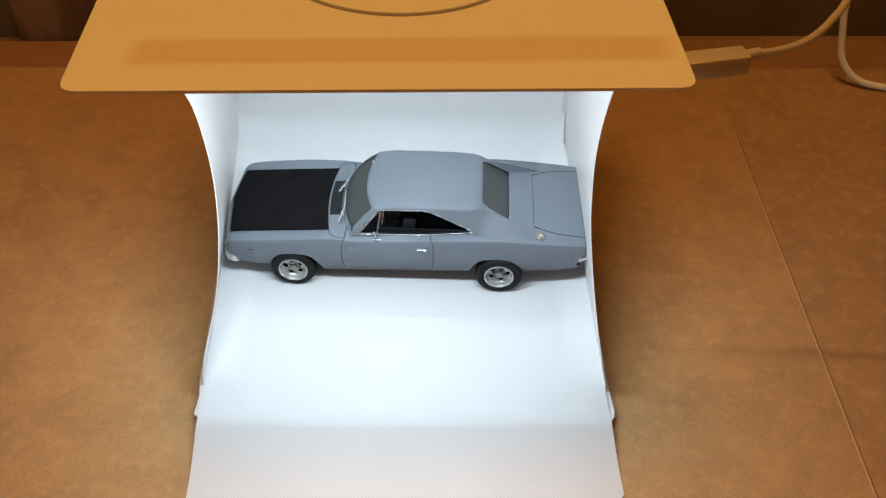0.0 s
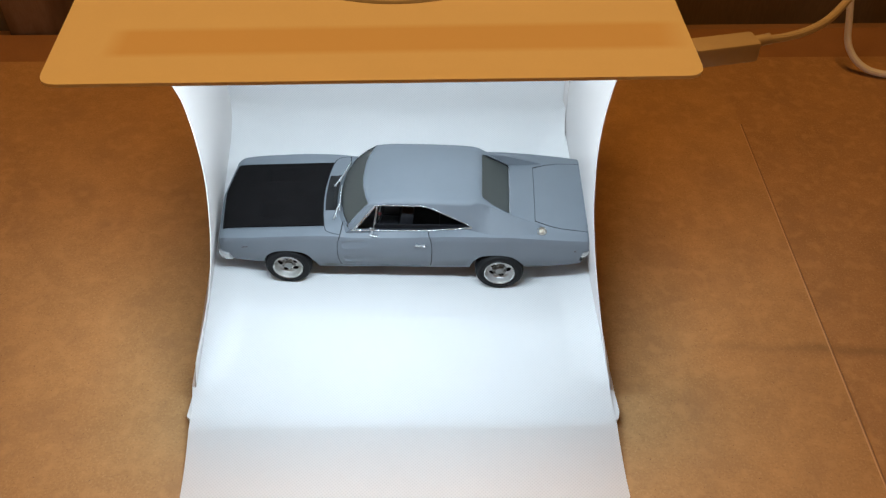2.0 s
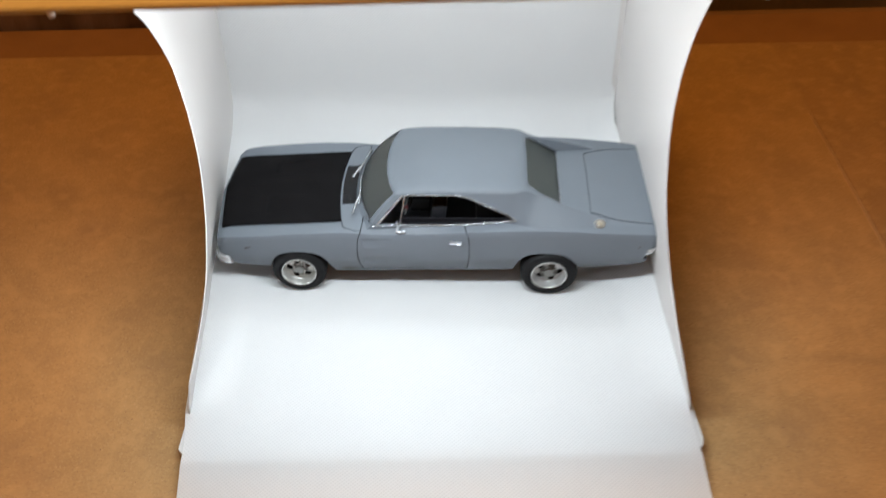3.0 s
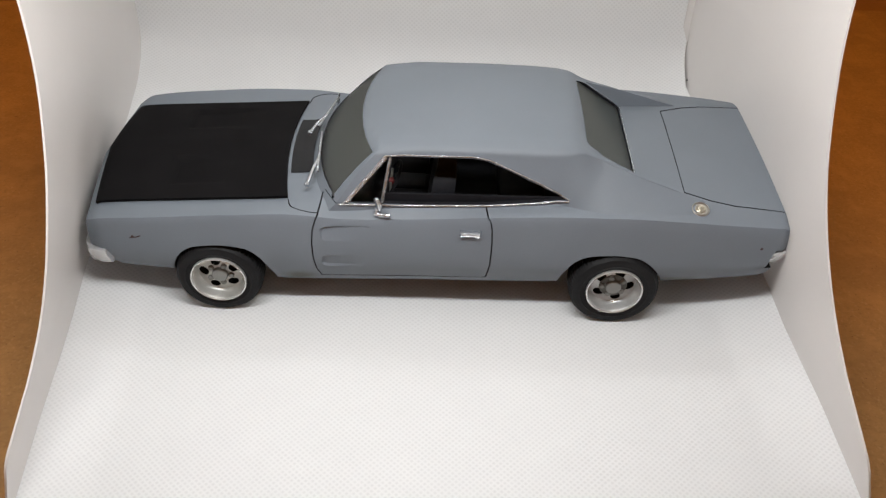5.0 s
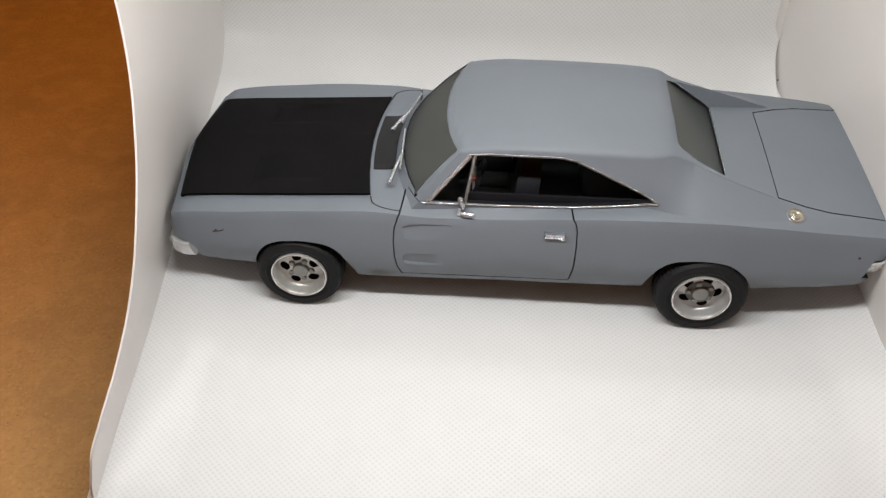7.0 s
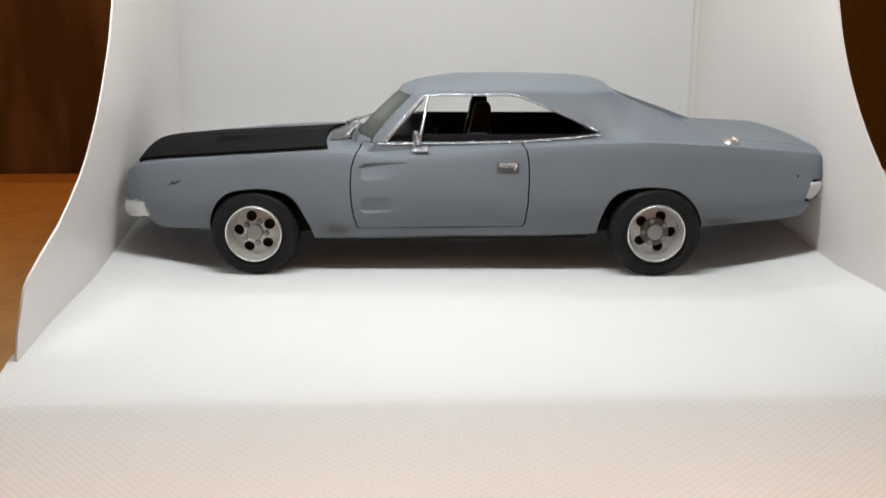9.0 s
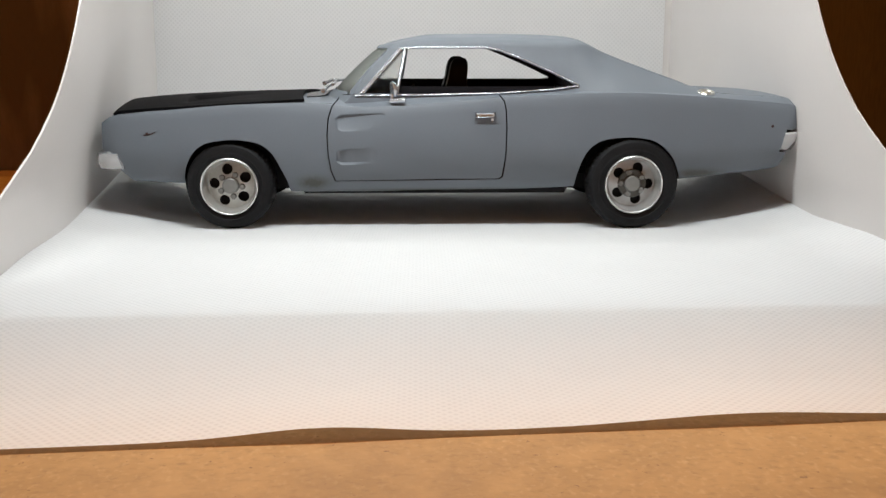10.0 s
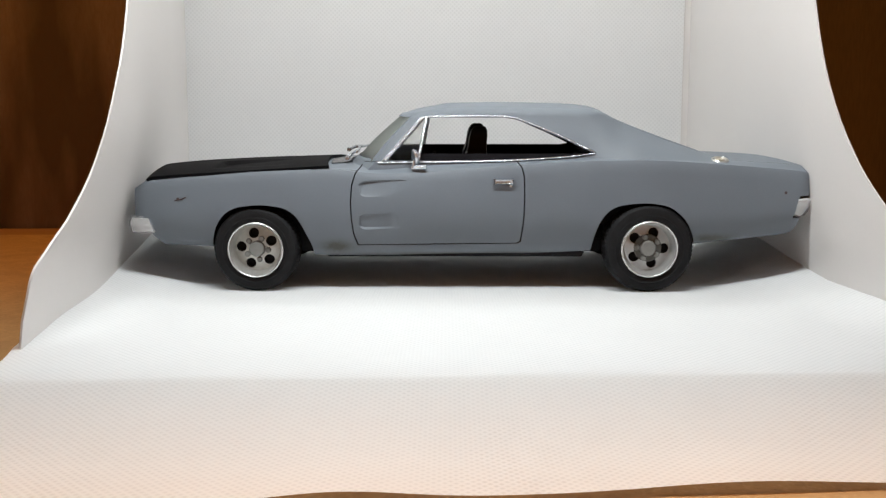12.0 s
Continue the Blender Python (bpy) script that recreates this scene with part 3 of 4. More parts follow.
def ring(x):
    h = body_half(x)
    pts = h + [(-y, z) for y, z in h[-2:0:-1]]
    return [(nose(x, y), y, z) for y, z in pts]


def side_y(x, z):
    h = body_half(x)[3:17]
    zs, ys = [p[1] for p in h], [p[0] for p in h]
    return float(np.interp(z, zs, ys))


def top_z(x, y):
    zt, z0, yt = PROFILE["zt"](x), PROFILE["z0"](x), PROFILE["yt"](x)
    return z0 + (zt - z0) * min(1.2, abs(y) / yt) ** 2


stations = [-2.40, -2.385, -2.36, -2.33] + list(np.linspace(-2.29, 2.6, 90)) + [2.63, 2.66, 2.685, 2.70]
body = finish(loft_bm([ring(x) for x in stations]), PAINT)

# greenhouse
GX = (-0.9, -0.42, -0.30, -0.15, 0.0, 0.4, 0.8, 1.05, 1.15, 1.27, 1.54, 1.94, 2.2)
G = {k: smooth_curve(GX, v) for k, v in dict(
    zr=(1.285, 1.285, 1.302, 1.320, 1.325, 1.325, 1.318, 1.312, 1.330, 1.283, 1.178, 1.042, 0.955),
    yr=(0.645, 0.645, 0.65, 0.652, 0.652, 0.652, 0.652, 0.64, 0.605, 0.58, 0.622, 0.655, 0.665),
    zs=(1.316, 1.316, 1.346, 1.374, 1.393, 1.397, 1.391, 1.378, 1.358, 1.298, 1.19, 1.05, 0.96),
    ys=(0.54, 0.54, 0.53, 0.52, 0.51, 0.51, 0.50, 0.50, 0.52, 0.545, 0.595, 0.635, 0.65),
    z0=(1.332, 1.332, 1.366, 1.397, 1.418, 1.423, 1.417, 1.403, 1.384, 1.305, 1.19, 1.05, 0.96),
    yb=(0.80, 0.80, 0.80, 0.80, 0.80, 0.80, 0.79, 0.785, 0.785, 0.785, 0.785, 0.78, 0.75)).items()}


def green_ring(x, inset=0.0, low=0.9):
    p = {k: f(x) for k, f in G.items()}
    flare = 0.13 * min(1.0, max(0.0, (x - 1.0) / 0.35)) * (1 - 0.5 * min(1.0, max(0.0, (x - 1.7) / 0.4)))
    h = [(0, low), (0.4, low), (p["yb"] + 0.012 - inset + flare, low), (p["yb"] - inset + flare, 0.97)]
    for t in (0.12, 0.25, 0.375, 0.5, 0.75, 1.0):
        foot = flare * (1 - t) ** 1.15
        h.append((p["yb"] + (p["yr"] - p["yb"]) * t - inset + 0.012 * math.sin(math.pi * t) + foot, 0.97 + (p["zr"] - inset * 0.6 - 0.97) * t))
    for t in (0.17, 0.34, 0.5, 0.67, 0.84, 1.0):
        a = t * math.pi / 2
        h.append((p["yr"] - (p["yr"] - p["ys"]) * (1 - math.cos(a)) - inset, p["zr"] + (p["zs"] - p["zr"]) * math.sin(a) - inset))
    for t in (0.2, 0.4, 0.6, 0.8, 1.0):
        y = (p["ys"] - inset) * (1 - t)
        h.append((y, p["z0"] - inset + (p["zs"] - p["z0"]) * (y / p["ys"]) ** 2))
    return [(x, y, z) for y, z in h + [(-y, z) for y, z in h[-2:0:-1]]]


def shield(y, z):
    """The windshield's surface: x over the width and height."""
    foot, head = -0.79 + 0.19 * (abs(y) / 0.78) ** 2.2, -0.405 + 0.115 * (abs(y) / 0.62) ** 2.2
    t = (z - 0.97) / (1.335 - 0.97)
    return foot + (head - foot) * t - 0.018 * math.sin(math.pi * min(1, max(0, t)))


def shield_cut(y0, y1, z0, z1, back, front, ny=17, nz=9, grow=0.0):
    """A solid between the windshield's surface set back or forward by the given lengths."""
    bm = bmesh.new()
    lay = []
    for off in (back, front):
        lay.append([[bm.verts.new((shield(y, z) + off, y, z)) for y in np.linspace(y0, y1, ny) * (1 + grow * (z1 - z) / (z1 - z0))] for z in np.linspace(z0, z1, nz)])
    for g in lay:
        for a, b in zip(g, g[1:]):
            for i in range(ny - 1):
                bm.faces.new((a[i], a[i + 1], b[i + 1], b[i]))
    edge = [g[0] + [r[-1] for r in g[1:]] + g[-1][-2::-1] + [r[0] for r in g[-2:0:-1]] for g in lay]
    n = len(edge[0])
    for i in range(n):
        bm.faces.new((edge[0][i], edge[0][(i + 1) % n], edge[1][(i + 1) % n], edge[1][i]))
    bmesh.ops.recalc_face_normals(bm, faces=bm.faces)
    return bm


green = finish(loft_bm([green_ring(x) for x in list(np.linspace(-0.9, -0.5, 4)) + list(np.linspace(-0.46, 1.0, 32)) + list(np.linspace(1.03, 2.2, 40))]), PAINT)
green = carve(green, shield_cut(-1.0, 1.0, 0.8, 1.6, -1.2, 0.0), mat=PAINT)
# the sunken rear window between the two buttresses
TUN = [(1.16, 0.485, 1.425), (1.20, 0.495, 1.365), (1.62, 0.605, 1.015), (1.70, 0.615, 0.975), (2.3, 0.70, 0.90)]
tunnel = loft_bm([[(x, -y, z), (x, y, z), (x + (0.02 if z > 1.05 else 0), y + 0.02 + 0.04 * (x > 1.3), 1.7), (x, -y - 0.02 - 0.04 * (x > 1.3), 1.7)] for x, y, z in TUN])
green = carve(green, tunnel, mat=PAINT)
ug = bmesh.new()
ug.from_mesh(green)
ug.transform(Matrix.Scale(1 / U, 4))
body = carve(body, ug, "UNION", PAINT)
# cabin hollow
cab = loft_bm([green_ring(x, 0.035, 0.86) for x in np.linspace(-0.62, 1.12, 16)])
cabm = finish(cab, BLACK)
cabm = carve(cabm, shield_cut(-1.0, 1.0, 0.7, 1.6, -1.2, 0.03), mat=BLACK)
tun_in = loft_bm([[(x - 0.05, -0.9, z - 0.03), (x - 0.05, 0.9, z - 0.03), (x - 0.05, 0.9, 1.7), (x - 0.05, -0.9, 1.7)] for x, y, z in TUN])
cabm = carve(cabm, tun_in, mat=BLACK)
cb = bmesh.new()
cb.from_mesh(cabm)
cb.transform(Matrix.Scale(1 / U, 4))
body = carve(body, cb)
body = carve(body, box_bm(-0.62, 1.2, -0.74, 0.74, 0.36, 1.0))
# window openings
SIDE = [(-0.508, 0.99), (-0.225, 1.303), (-0.1, 1.311), (0.40, 1.311), (0.50, 1.294), (0.65, 1.237), (0.87, 1.143), (1.065, 1.05), (0.9, 1.025), (0.5, 1.0), (0.0, 0.988)]
body = carve(body, prism_bm(SIDE, "y", -1.2, 1.2))
body = carve(body, shield_cut(-0.61, 0.61, 1.0, 1.312, -0.035, 0.2, grow=0.17))
REAR = [(1.215, -0.465, 1.345), (1.215, 0.465, 1.345), (1.605, 0.585, 1.02), (1.605, -0.585, 1.02)]
body = carve(body, loft_bm([[(x + d * 0.65, y, z + d * 0.76) for x, y, z in rounded(REAR, 0.06, 4)] for d in (-0.22, 0.12)]), mat=BLACK)
# nose and tail undercuts
body = carve(body, prism_bm([(-2.7, 0.575), (-2.34, 0.575), (-2.29, 0.44), (-2.20, 0.35), (-2.17, 0.2), (-2.7, 0.2)], "y", -1.2, 1.2), mat=PAINT)
body = carve(body, prism_bm([(2.9, 0.73), (2.655, 0.73), (2.62, 0.58), (2.605, 0.51), (2.58, 0.455), (2.58, 0.3), (2.9, 0.3)], "y", -1.2, 1.2), mat=PAINT)
# black walls put the shade of the gap round the rear bumper into colour
body = carve(body, prism_bm([(2.9, 0.735), (2.615, 0.735), (2.565, 0.57), (2.9, 0.57)], "y", -1.2, 1.2))
# wheel arches
ARCH_F = [(-1.83, 0.1), (-1.82, 0.36), (-1.78, 0.5), (-1.70, 0.605), (-1.60, 0.65), (-1.44, 0.665), (-1.28, 0.645), (-1.18, 0.585), (-1.10, 0.44), (-1.05, 0.30), (-1.035, 0.1)]
ARCH_R = [(1.05, 0.1), (1.065, 0.34), (1.10, 0.50), (1.16, 0.605), (1.265, 0.665), (1.44, 0.683), (1.60, 0.664), (1.72, 0.59), (1.80, 0.475), (1.84, 0.36), (1.85, 0.1)]
for arch in (ARCH_F, ARCH_R):
    ax, az = (np.array([p[i] for p in arch]) for i in (0, 1))
    steps = np.linspace(0, len(arch) - 1, 41)
    fine_x, fine_z = smooth_curve(range(len(arch)), ax), smooth_curve(range(len(arch)), az)
    arch = [(fine_x(k), fine_z(k)) for k in steps]
    for s in (-1, 1):
        body = carve(body, prism_bm(arch, "y", s * 0.55, s * 1.2))
# doors and boot lid, parted from the body by narrow gaps


def shrink(poly, d):
    c = Vector((sum(p[0] for p in poly) / len(poly), sum(p[1] for p in poly) / len(poly)))
    return [tuple(c + (Vector(p) - c) * (1 - d / max(0.1, (Vector(p) - c).length))) for p in poly]


def copy_bm(me):
    bm = bmesh.new()
    bm.from_mesh(me)
    bm.transform(Matrix.Scale(1 / U, 4))
    return bm


DOOR = [(-0.69, 1.2), (-0.70, 0.945), (-0.73, 0.90), (-0.755, 0.82), (-0.765, 0.70), (-0.76, 0.56), (-0.745, 0.44), (-0.715, 0.355), (0.0, 0.36), (0.50, 0.368), (0.525, 0.385), (0.545, 0.55), (0.55, 0.75), (0.545, 0.88), (0.53, 0.945), (0.50, 0.985), (0.50, 1.2)]
SILLCUT = [(-0.8, 1.2), (-0.8, 0.965), (-0.57, 0.985), (0.0, 0.98), (0.6, 0.995), (0.6, 1.2)]
doors = []
for s in (-1, 1):
    d0 = carve(finish(prism_bm(DOOR, "y", s * 0.62, s * 1.2), BLACK), prism_bm(SILLCUT, "y", s * 0.5, s * 1.3))
    d1 = carve(finish(prism_bm(shrink(DOOR, 0.0095), "y", s * 0.60, s * 1.2), BLACK), prism_bm([(x, z - 0.004) for x, z in SILLCUT], "y", s * 0.5, s * 1.3))
    door = carve(body.copy(), copy_bm(d1), "INTERSECT")
    body = carve(body, copy_bm(d0))
    # two tapering scallops pressed into the door's leading part
    for z0, z1, tail, press in ((0.722, 0.848, -0.34, 0.016), (0.474, 0.602, -0.40, 0.013)):
        w = []
        for k, share in ((0.0, -0.25), (0.05, 0.7), (0.12, 1.0), (0.3, 0.8), (0.5, 0.52), (0.7, 0.27), (0.88, 0.05), (1.0, -0.25)):
            x = -0.70 + (tail + 0.70) * k
            round_off = 0.02 * max(0, 1 - k / 0.14)
            top, low = z1 + 0.016 * k - round_off, z0 + 0.012 * k + round_off
            deep = press * share
            w.append([(x, s * 1.2, low - 0.04), (x, s * 1.2, top + 0.02), (x, s * (side_y(x, top) + 0.004), top), (x, s * (side_y(x, top) - deep), top - 0.018),
                      (x, s * (side_y(x, low) - deep), low + 0.020), (x, s * (side_y(x, low) + 0.004), low - 0.004)])
        door = carve(door, loft_bm(w), mat=PAINT)
    door.set_sharp_from_angle(angle=radians(20))
    ob = new("door", door)
    ob.parent = car
    doors.append(ob)
BOOT = [(1.95, -0.575), (2.13, -0.655), (2.3, -0.70), (2.75, -0.735), (2.75, 0.735), (2.3, 0.70), (2.13, 0.655), (1.95, 0.575)]
boot = carve(body.copy(), prism_bm(shrink(BOOT, 0.012), "z", 0.905, 1.3), "INTERSECT")
body = carve(body, prism_bm(BOOT, "z", 0.90, 1.3))
boot.set_sharp_from_angle(angle=radians(30))
ob = new("boot_lid", boot)
ob.parent = car
# the seam round the cowl panel
def on_top(x, y, lift=0.0):
    return (x, y, (top_z(x, y) if abs(y) < PROFILE["yt"](x) else float(np.interp(abs(y), [p[0] for p in body_half(x)[16:22]][::-1], [p[1] for p in body_half(x)[16:22]][::-1]))) + lift)


seam = smooth_curve((0, 0.2, 0.4, 0.6, 0.8, 1.0), (-0.945, -0.92, -0.84, -0.74, -0.64, -0.58))
seam_y = smooth_curve((0, 0.2, 0.4, 0.6, 0.8, 1.0), (0.675, 0.76, 0.815, 0.835, 0.81, 0.77))
for s in (-1, 1):
    body = carve(body, tube_bm([on_top(seam(t), s * seam_y(t), 0.002) for t in np.linspace(0, 1, 14)], 0.006, 6))
# room under the hood's sunken scoops
for s in (-1, 1):
    body = carve(body, box_bm(-1.90, -1.21, min(s * 0.17, s * 0.56), max(s * 0.17, s * 0.56), 0.82, 1.2))
body.set_sharp_from_angle(angle=radians(32))
shell = new("body", body)
shell.parent = car

# hood, with two sunken scoops
grid = []
for i, t in enumerate(np.linspace(0, 1, 70)):
    row = []
    for y in np.linspace(-0.67, 0.67, 49):
        back = -0.945 - 0.06 * (1 - (y / 0.67) ** 2)
        x = -2.325 + (back + 2.325) * t
        dip = 0.0
        if 0.20 < abs(y) < 0.53 and -1.86 < x < -1.25:
            dip = 0.034 * ((-1.25 - x) / 0.61) * min(1, (x + 1.86) / 0.03) * min(1, (abs(y) - 0.20) / 0.03, (0.53 - abs(y)) / 0.03)
        crown = 0.012 * math.exp(-(y / 0.06) ** 2) * min(1, (x + 2.325) / 0.4)
        row.append((nose(x, y) - (0.012 if t == 0 else 0), y, top_z(x, y) + 0.008 - (0.012 if t == 0 else 0) - dip + crown * 0.4))
    grid.append(row)
part("hood", slab_bm(grid, -0.022), HOOD_BLACK, car, "flat black hood panel with two shallow scoops", 50)

# cowl vent and wipers
part("cowl_vent", slab_bm([[(x - 0.05 * (1 - (y / 0.6) ** 2), y, top_z(x, y) + 0.006 + 0.02 * max(0.0, (x + 0.85) / 0.1) ** 2) for y in np.linspace(-0.37, 0.37, 15)] for x in np.linspace(-0.93, -0.765, 9)], 0.006), COWL, car, "gloss black cowl vent panel")


def on_glass(y, z, out=0.02):
    return (shield(y, z) - out, y, z + out * 0.5)


def wiper(pivot, elbow, tip):
    w = part("wiper", tube_bm([pivot, (Vector(pivot) + Vector(elbow)) / 2 + Vector((0, 0, 0.012)), elbow], 0.013, 8), CHROME, car, "chrome wiper arm and blade")
    e, t = Vector(elbow), Vector(tip)
    d = (t - e)
    part("blade", tube_bm([e - d * 0.55, e, t], 0.011, 6), CHROME, w)
    part("pivot", lathe_bm([(0, -0.02), (0.016, -0.02), (0.02, 0.0), (0.016, 0.02), (0, 0.02)], 12), CHROME, w).location = [U * c for c in pivot]
    return w


wiper((-0.81, -0.60, 1.0), on_glass(-0.30, 1.025, 0.035), on_glass(0.04, 1.03, 0.03))
wiper((-0.86, 0.05, 1.03), on_glass(0.28, 1.025, 0.04), on_glass(0.58, 1.02, 0.04))

# glass
part("windshield", slab_bm([[(shield(y, z) + 0.012, y, z) for y in np.linspace(-0.605, 0.605, 25) * (1.18 - 0.18 * (z - 0.985) / 0.333)] for z in np.linspace(0.985, 1.318, 13)], 0.012), GLASS, car, "clear plastic windshield")
part("rear_window_trim", tube_bm([(1.606, y, 1.028 + 0.006 * (1 - (y / 0.58) ** 2)) for y in np.linspace(-0.575, 0.575, 15)], 0.0055, 6), CHROME, car, "thin chrome trim along the rear window")
part("rear_window", slab_bm([[(1.20 + 0.42 * t - 0.014, u * (0.475 + 0.12 * t), 1.352 - 0.35 * t - 0.005 + 0.008 * (1 - u * u)) for u in np.linspace(-1, 1, 13)] for t in np.linspace(0, 1, 9)], 0.012), REARGLASS, car, "smoky plastic rear window")
for pane in car.children:
    if pane.name.startswith(("windshield", "rear_window")):
        pane.visible_shadow = pane.name == "rear_window_trim"


def green_y(x, z):
    pts = [(p[1], p[2]) for p in green_ring(x)[2:16]]
    return float(np.interp(z, [p[1] for p in pts], [p[0] for p in pts]))


def trim(points, r, s, out=0.004):
    return tube_bm([(x, s * (max(green_y(x, z), 0) + out), z) for x, z in points], r, 8)


def dense(points, n=6):
    out = []
    for a, b in zip(points, points[1:]):
        out += [tuple(Vector(a).lerp(Vector(b), k / n)) for k in range(n)]
    return out + [points[-1]]


for s in (-1, 1):
    top = dense([(-0.53, 0.985), (-0.235, 1.310), (-0.1, 1.322), (0.40, 1.322), (0.505, 1.304), (0.655, 1.247), (0.875, 1.153), (1.085, 1.052)])
    part("window_trim", trim(top, 0.0056, s), CHROME, car, "wrinkled chrome foil window trim")
    part("sill_trim", trim(dense([(-0.56, 0.977), (0.0, 0.982), (0.5, 0.993), (0.9, 1.02), (1.085, 1.045)]), 0.0075, s, 0.006), CHROME, car, "wrinkled chrome foil sill trim")
    post = part("vent_window", trim(dense([(-0.255, 0.985), (-0.195, 1.304)]), 0.0125, s, -0.002), CHROME, car, "chrome framed triangular vent window")
    part("vent_frame", trim(dense([(-0.505, 0.99), (-0.222, 1.302)]), 0.0135, s, -0.002), CHROME, post)
    part("pane", slab_bm([[(x0, s * (green_y(x0, z) - 0.012), z) for x0 in (-0.508 + 0.90 * (z - 0.98), -0.255 + 0.19 * (z - 0.985))] for z in (0.985, 1.1, 1.2, 1.28)], 0.004), VENTGLASS, post)

# door furniture
for s, d in ((-1, doors[0]), (1, doors[1])):
    y = side_y(0.39, 0.84)
    h = box_bm(0.32, 0.455, s * (y - 0.01), s * (y + 0.02), 0.828, 0.862, 0.01)
    hd = part("handle", h, CHROME, d, "chrome door handle")
    part("lock_button", tube_bm([(0.44, s * y, 0.812), (0.44, s * (y + 0.018), 0.812)], 0.011, 10), CHROME, d)
m = part("wing_mirror", tube_bm([(-0.30, -0.855, 0.938), (-0.25, -0.875, 0.945), (-0.19, -0.885, 0.948)], 0.018, 10), CHROME, car, "chrome wing mirror on a short stalk")
head = lathe_bm([(0.0, -0.012), (0.042, -0.01), (0.05, 0.0), (0.045, 0.016), (0.028, 0.026), (0.0, 0.03)], 24)
head.transform(Matrix.Translation((-0.28, -0.85, 1.02)) @ Euler((0.2, 0, radians(-62))).to_matrix().to_4x4() @ Matrix.Diagonal((0.8, 1, 1.25, 1)))
part("mirror_head", head, CHROME, m)
part("mirror_stalk", tube_bm([(-0.29, -0.865, 0.94), (-0.285, -0.855, 0.99)], 0.014, 8), CHROME, m)

# fuel cap
cap = part("fuel_cap", lathe_bm([(0.0, 0.0), (0.063, 0.0), (0.067, 0.012), (0.058, 0.021), (0.050, 0.010), (0.0, 0.010)], 32), CAPRING, car, "round plated fuel filler cap")
cap.matrix_basis = Matrix.Translation((2.035 * U, -0.764 * U, 0.985 * U)) @ Euler((radians(90 + 14), 0, 0)).to_matrix().to_4x4()
part("cap_centre", lathe_bm([(0.0, 0.006), (0.040, 0.006), (0.038, 0.014), (0.03, 0.019), (0.022, 0.016), (0.012, 0.021), (0.0, 0.022)], 24), GOLD, cap, "pale gold cap centre")
for x, z in ((-2.06, 0.71), (2.5, 0.76)):
    for s in (-1, 1):
        part("side_marker", tube_bm([(x, s * (side_y(x, z) - 0.02), z), (x, s * (side_y(x, z) + 0.003), z)], 0.011, 8), RED, car, "small red-brown side marker")

part("paint_chip", tube_bm([(-2.085, -side_y(-2.085, 0.70) - 0.002, 0.698), (-2.03, -side_y(-2.03, 0.705) - 0.002, 0.708), (-2.0, -side_y(-2.0, 0.715) - 0.002, 0.722)], 0.004, 6), RED, car, "small reddish chip in the grey paint")


# bumpers
def bumper(name, path, prof, label, taper, slant):
    rings = []
    for i, p in enumerate(path):
        a, b = Vector(path[max(0, i - 1)]), Vector(path[min(len(path) - 1, i + 1)])
        d = (b - a).normalized()
        n = Vector((-d.y, d.x))
        mid = sum(z for o, z in prof) / len(prof)
        slim = taper + (1 - taper) * min(1.0, 0.5 * min(i, len(path) - 1 - i))
        end = max(0.0, 1 - 0.5 * min(i, len(path) - 1 - i))
        rings.append([(p[0] + n.x * o * slim + slant * end * (z - mid), p[1] + n.y * o * slim, mid + (z - mid) * slim) for o, z in prof])
    return part(name, loft_bm(rings), BUMPER, car, label, 40)


front = [(-2.27, -0.895), (-2.33, -0.893), (-2.40, -0.865), (-2.44, -0.80)] + [(-2.44 - 0.06 * (1 - (y / 0.8) ** 2), y) for y in np.linspace(-0.7, 0.7, 13)] + [(-2.44, 0.80), (-2.40, 0.865), (-2.33, 0.893), (-2.27, 0.895)]
bumper("front_bumper", front, [(0.0, 0.570), (0.018, 0.562), (0.028, 0.535), (0.03, 0.50), (0.02, 0.455), (0.0, 0.445), (-0.04, 0.46), (-0.04, 0.56)][::-1], "bright plated wrap-round front bumper", 0.92, -0.35)
rear = [(2.585, 0.90), (2.65, 0.89), (2.71, 0.84)] + [(2.725, y) for y in np.linspace(0.7, -0.7, 13)] + [(2.71, -0.84), (2.65, -0.89), (2.585, -0.90)]
bumper("rear_bumper", rear, [(0.012, 0.72), (0.026, 0.705), (0.018, 0.65), (-0.03, 0.578), (-0.06, 0.578), (-0.06, 0.65), (-0.045, 0.72)][::-1], "bright plated wrap-round rear bumper", 0.9, 0.22)

# cabin
pan = [(-1.9, -0.5), (-1.02, -0.52), (-0.95, -0.77), (1.0, -0.77), (1.06, -0.52), (1.7, -0.5), (1.7, 0.5), (1.06, 0.52), (1.0, 0.77), (-0.95, 0.77), (-1.02, 0.52), (-1.9, 0.5)]
part("chassis", prism_bm(pan, "z", 0.25, 0.42), BLACK, car, "black plastic chassis pan")


def seat(x, y):
    st = part("seat", box_bm(x - 0.42, x + 0.05, y - 0.22, y + 0.22, 0.46, 0.68, 0.06, 3), BLACK, car, "black bucket seat")
    back = loft_bm([[(x + 0.04 + 0.12 * (z - 0.6) + dx * min(1, w / 0.17 + 0.15), y + dy * w, z) for dx, dy in ((-0.09, -0.9), (-0.10, 0), (-0.09, 0.9), (0.0, 1.0), (0.08, 0.85), (0.09, 0), (0.08, -0.85), (0.0, -1.0))] for z, w in
                    ((0.55, 0.2), (0.7, 0.22), (0.9, 0.215), (1.0, 0.17), (1.03, 0.13), (1.08, 0.112), (1.16, 0.108), (1.205, 0.092), (1.232, 0.06), (1.24, 0.025))])
    part("backrest", back, BLACK, st)


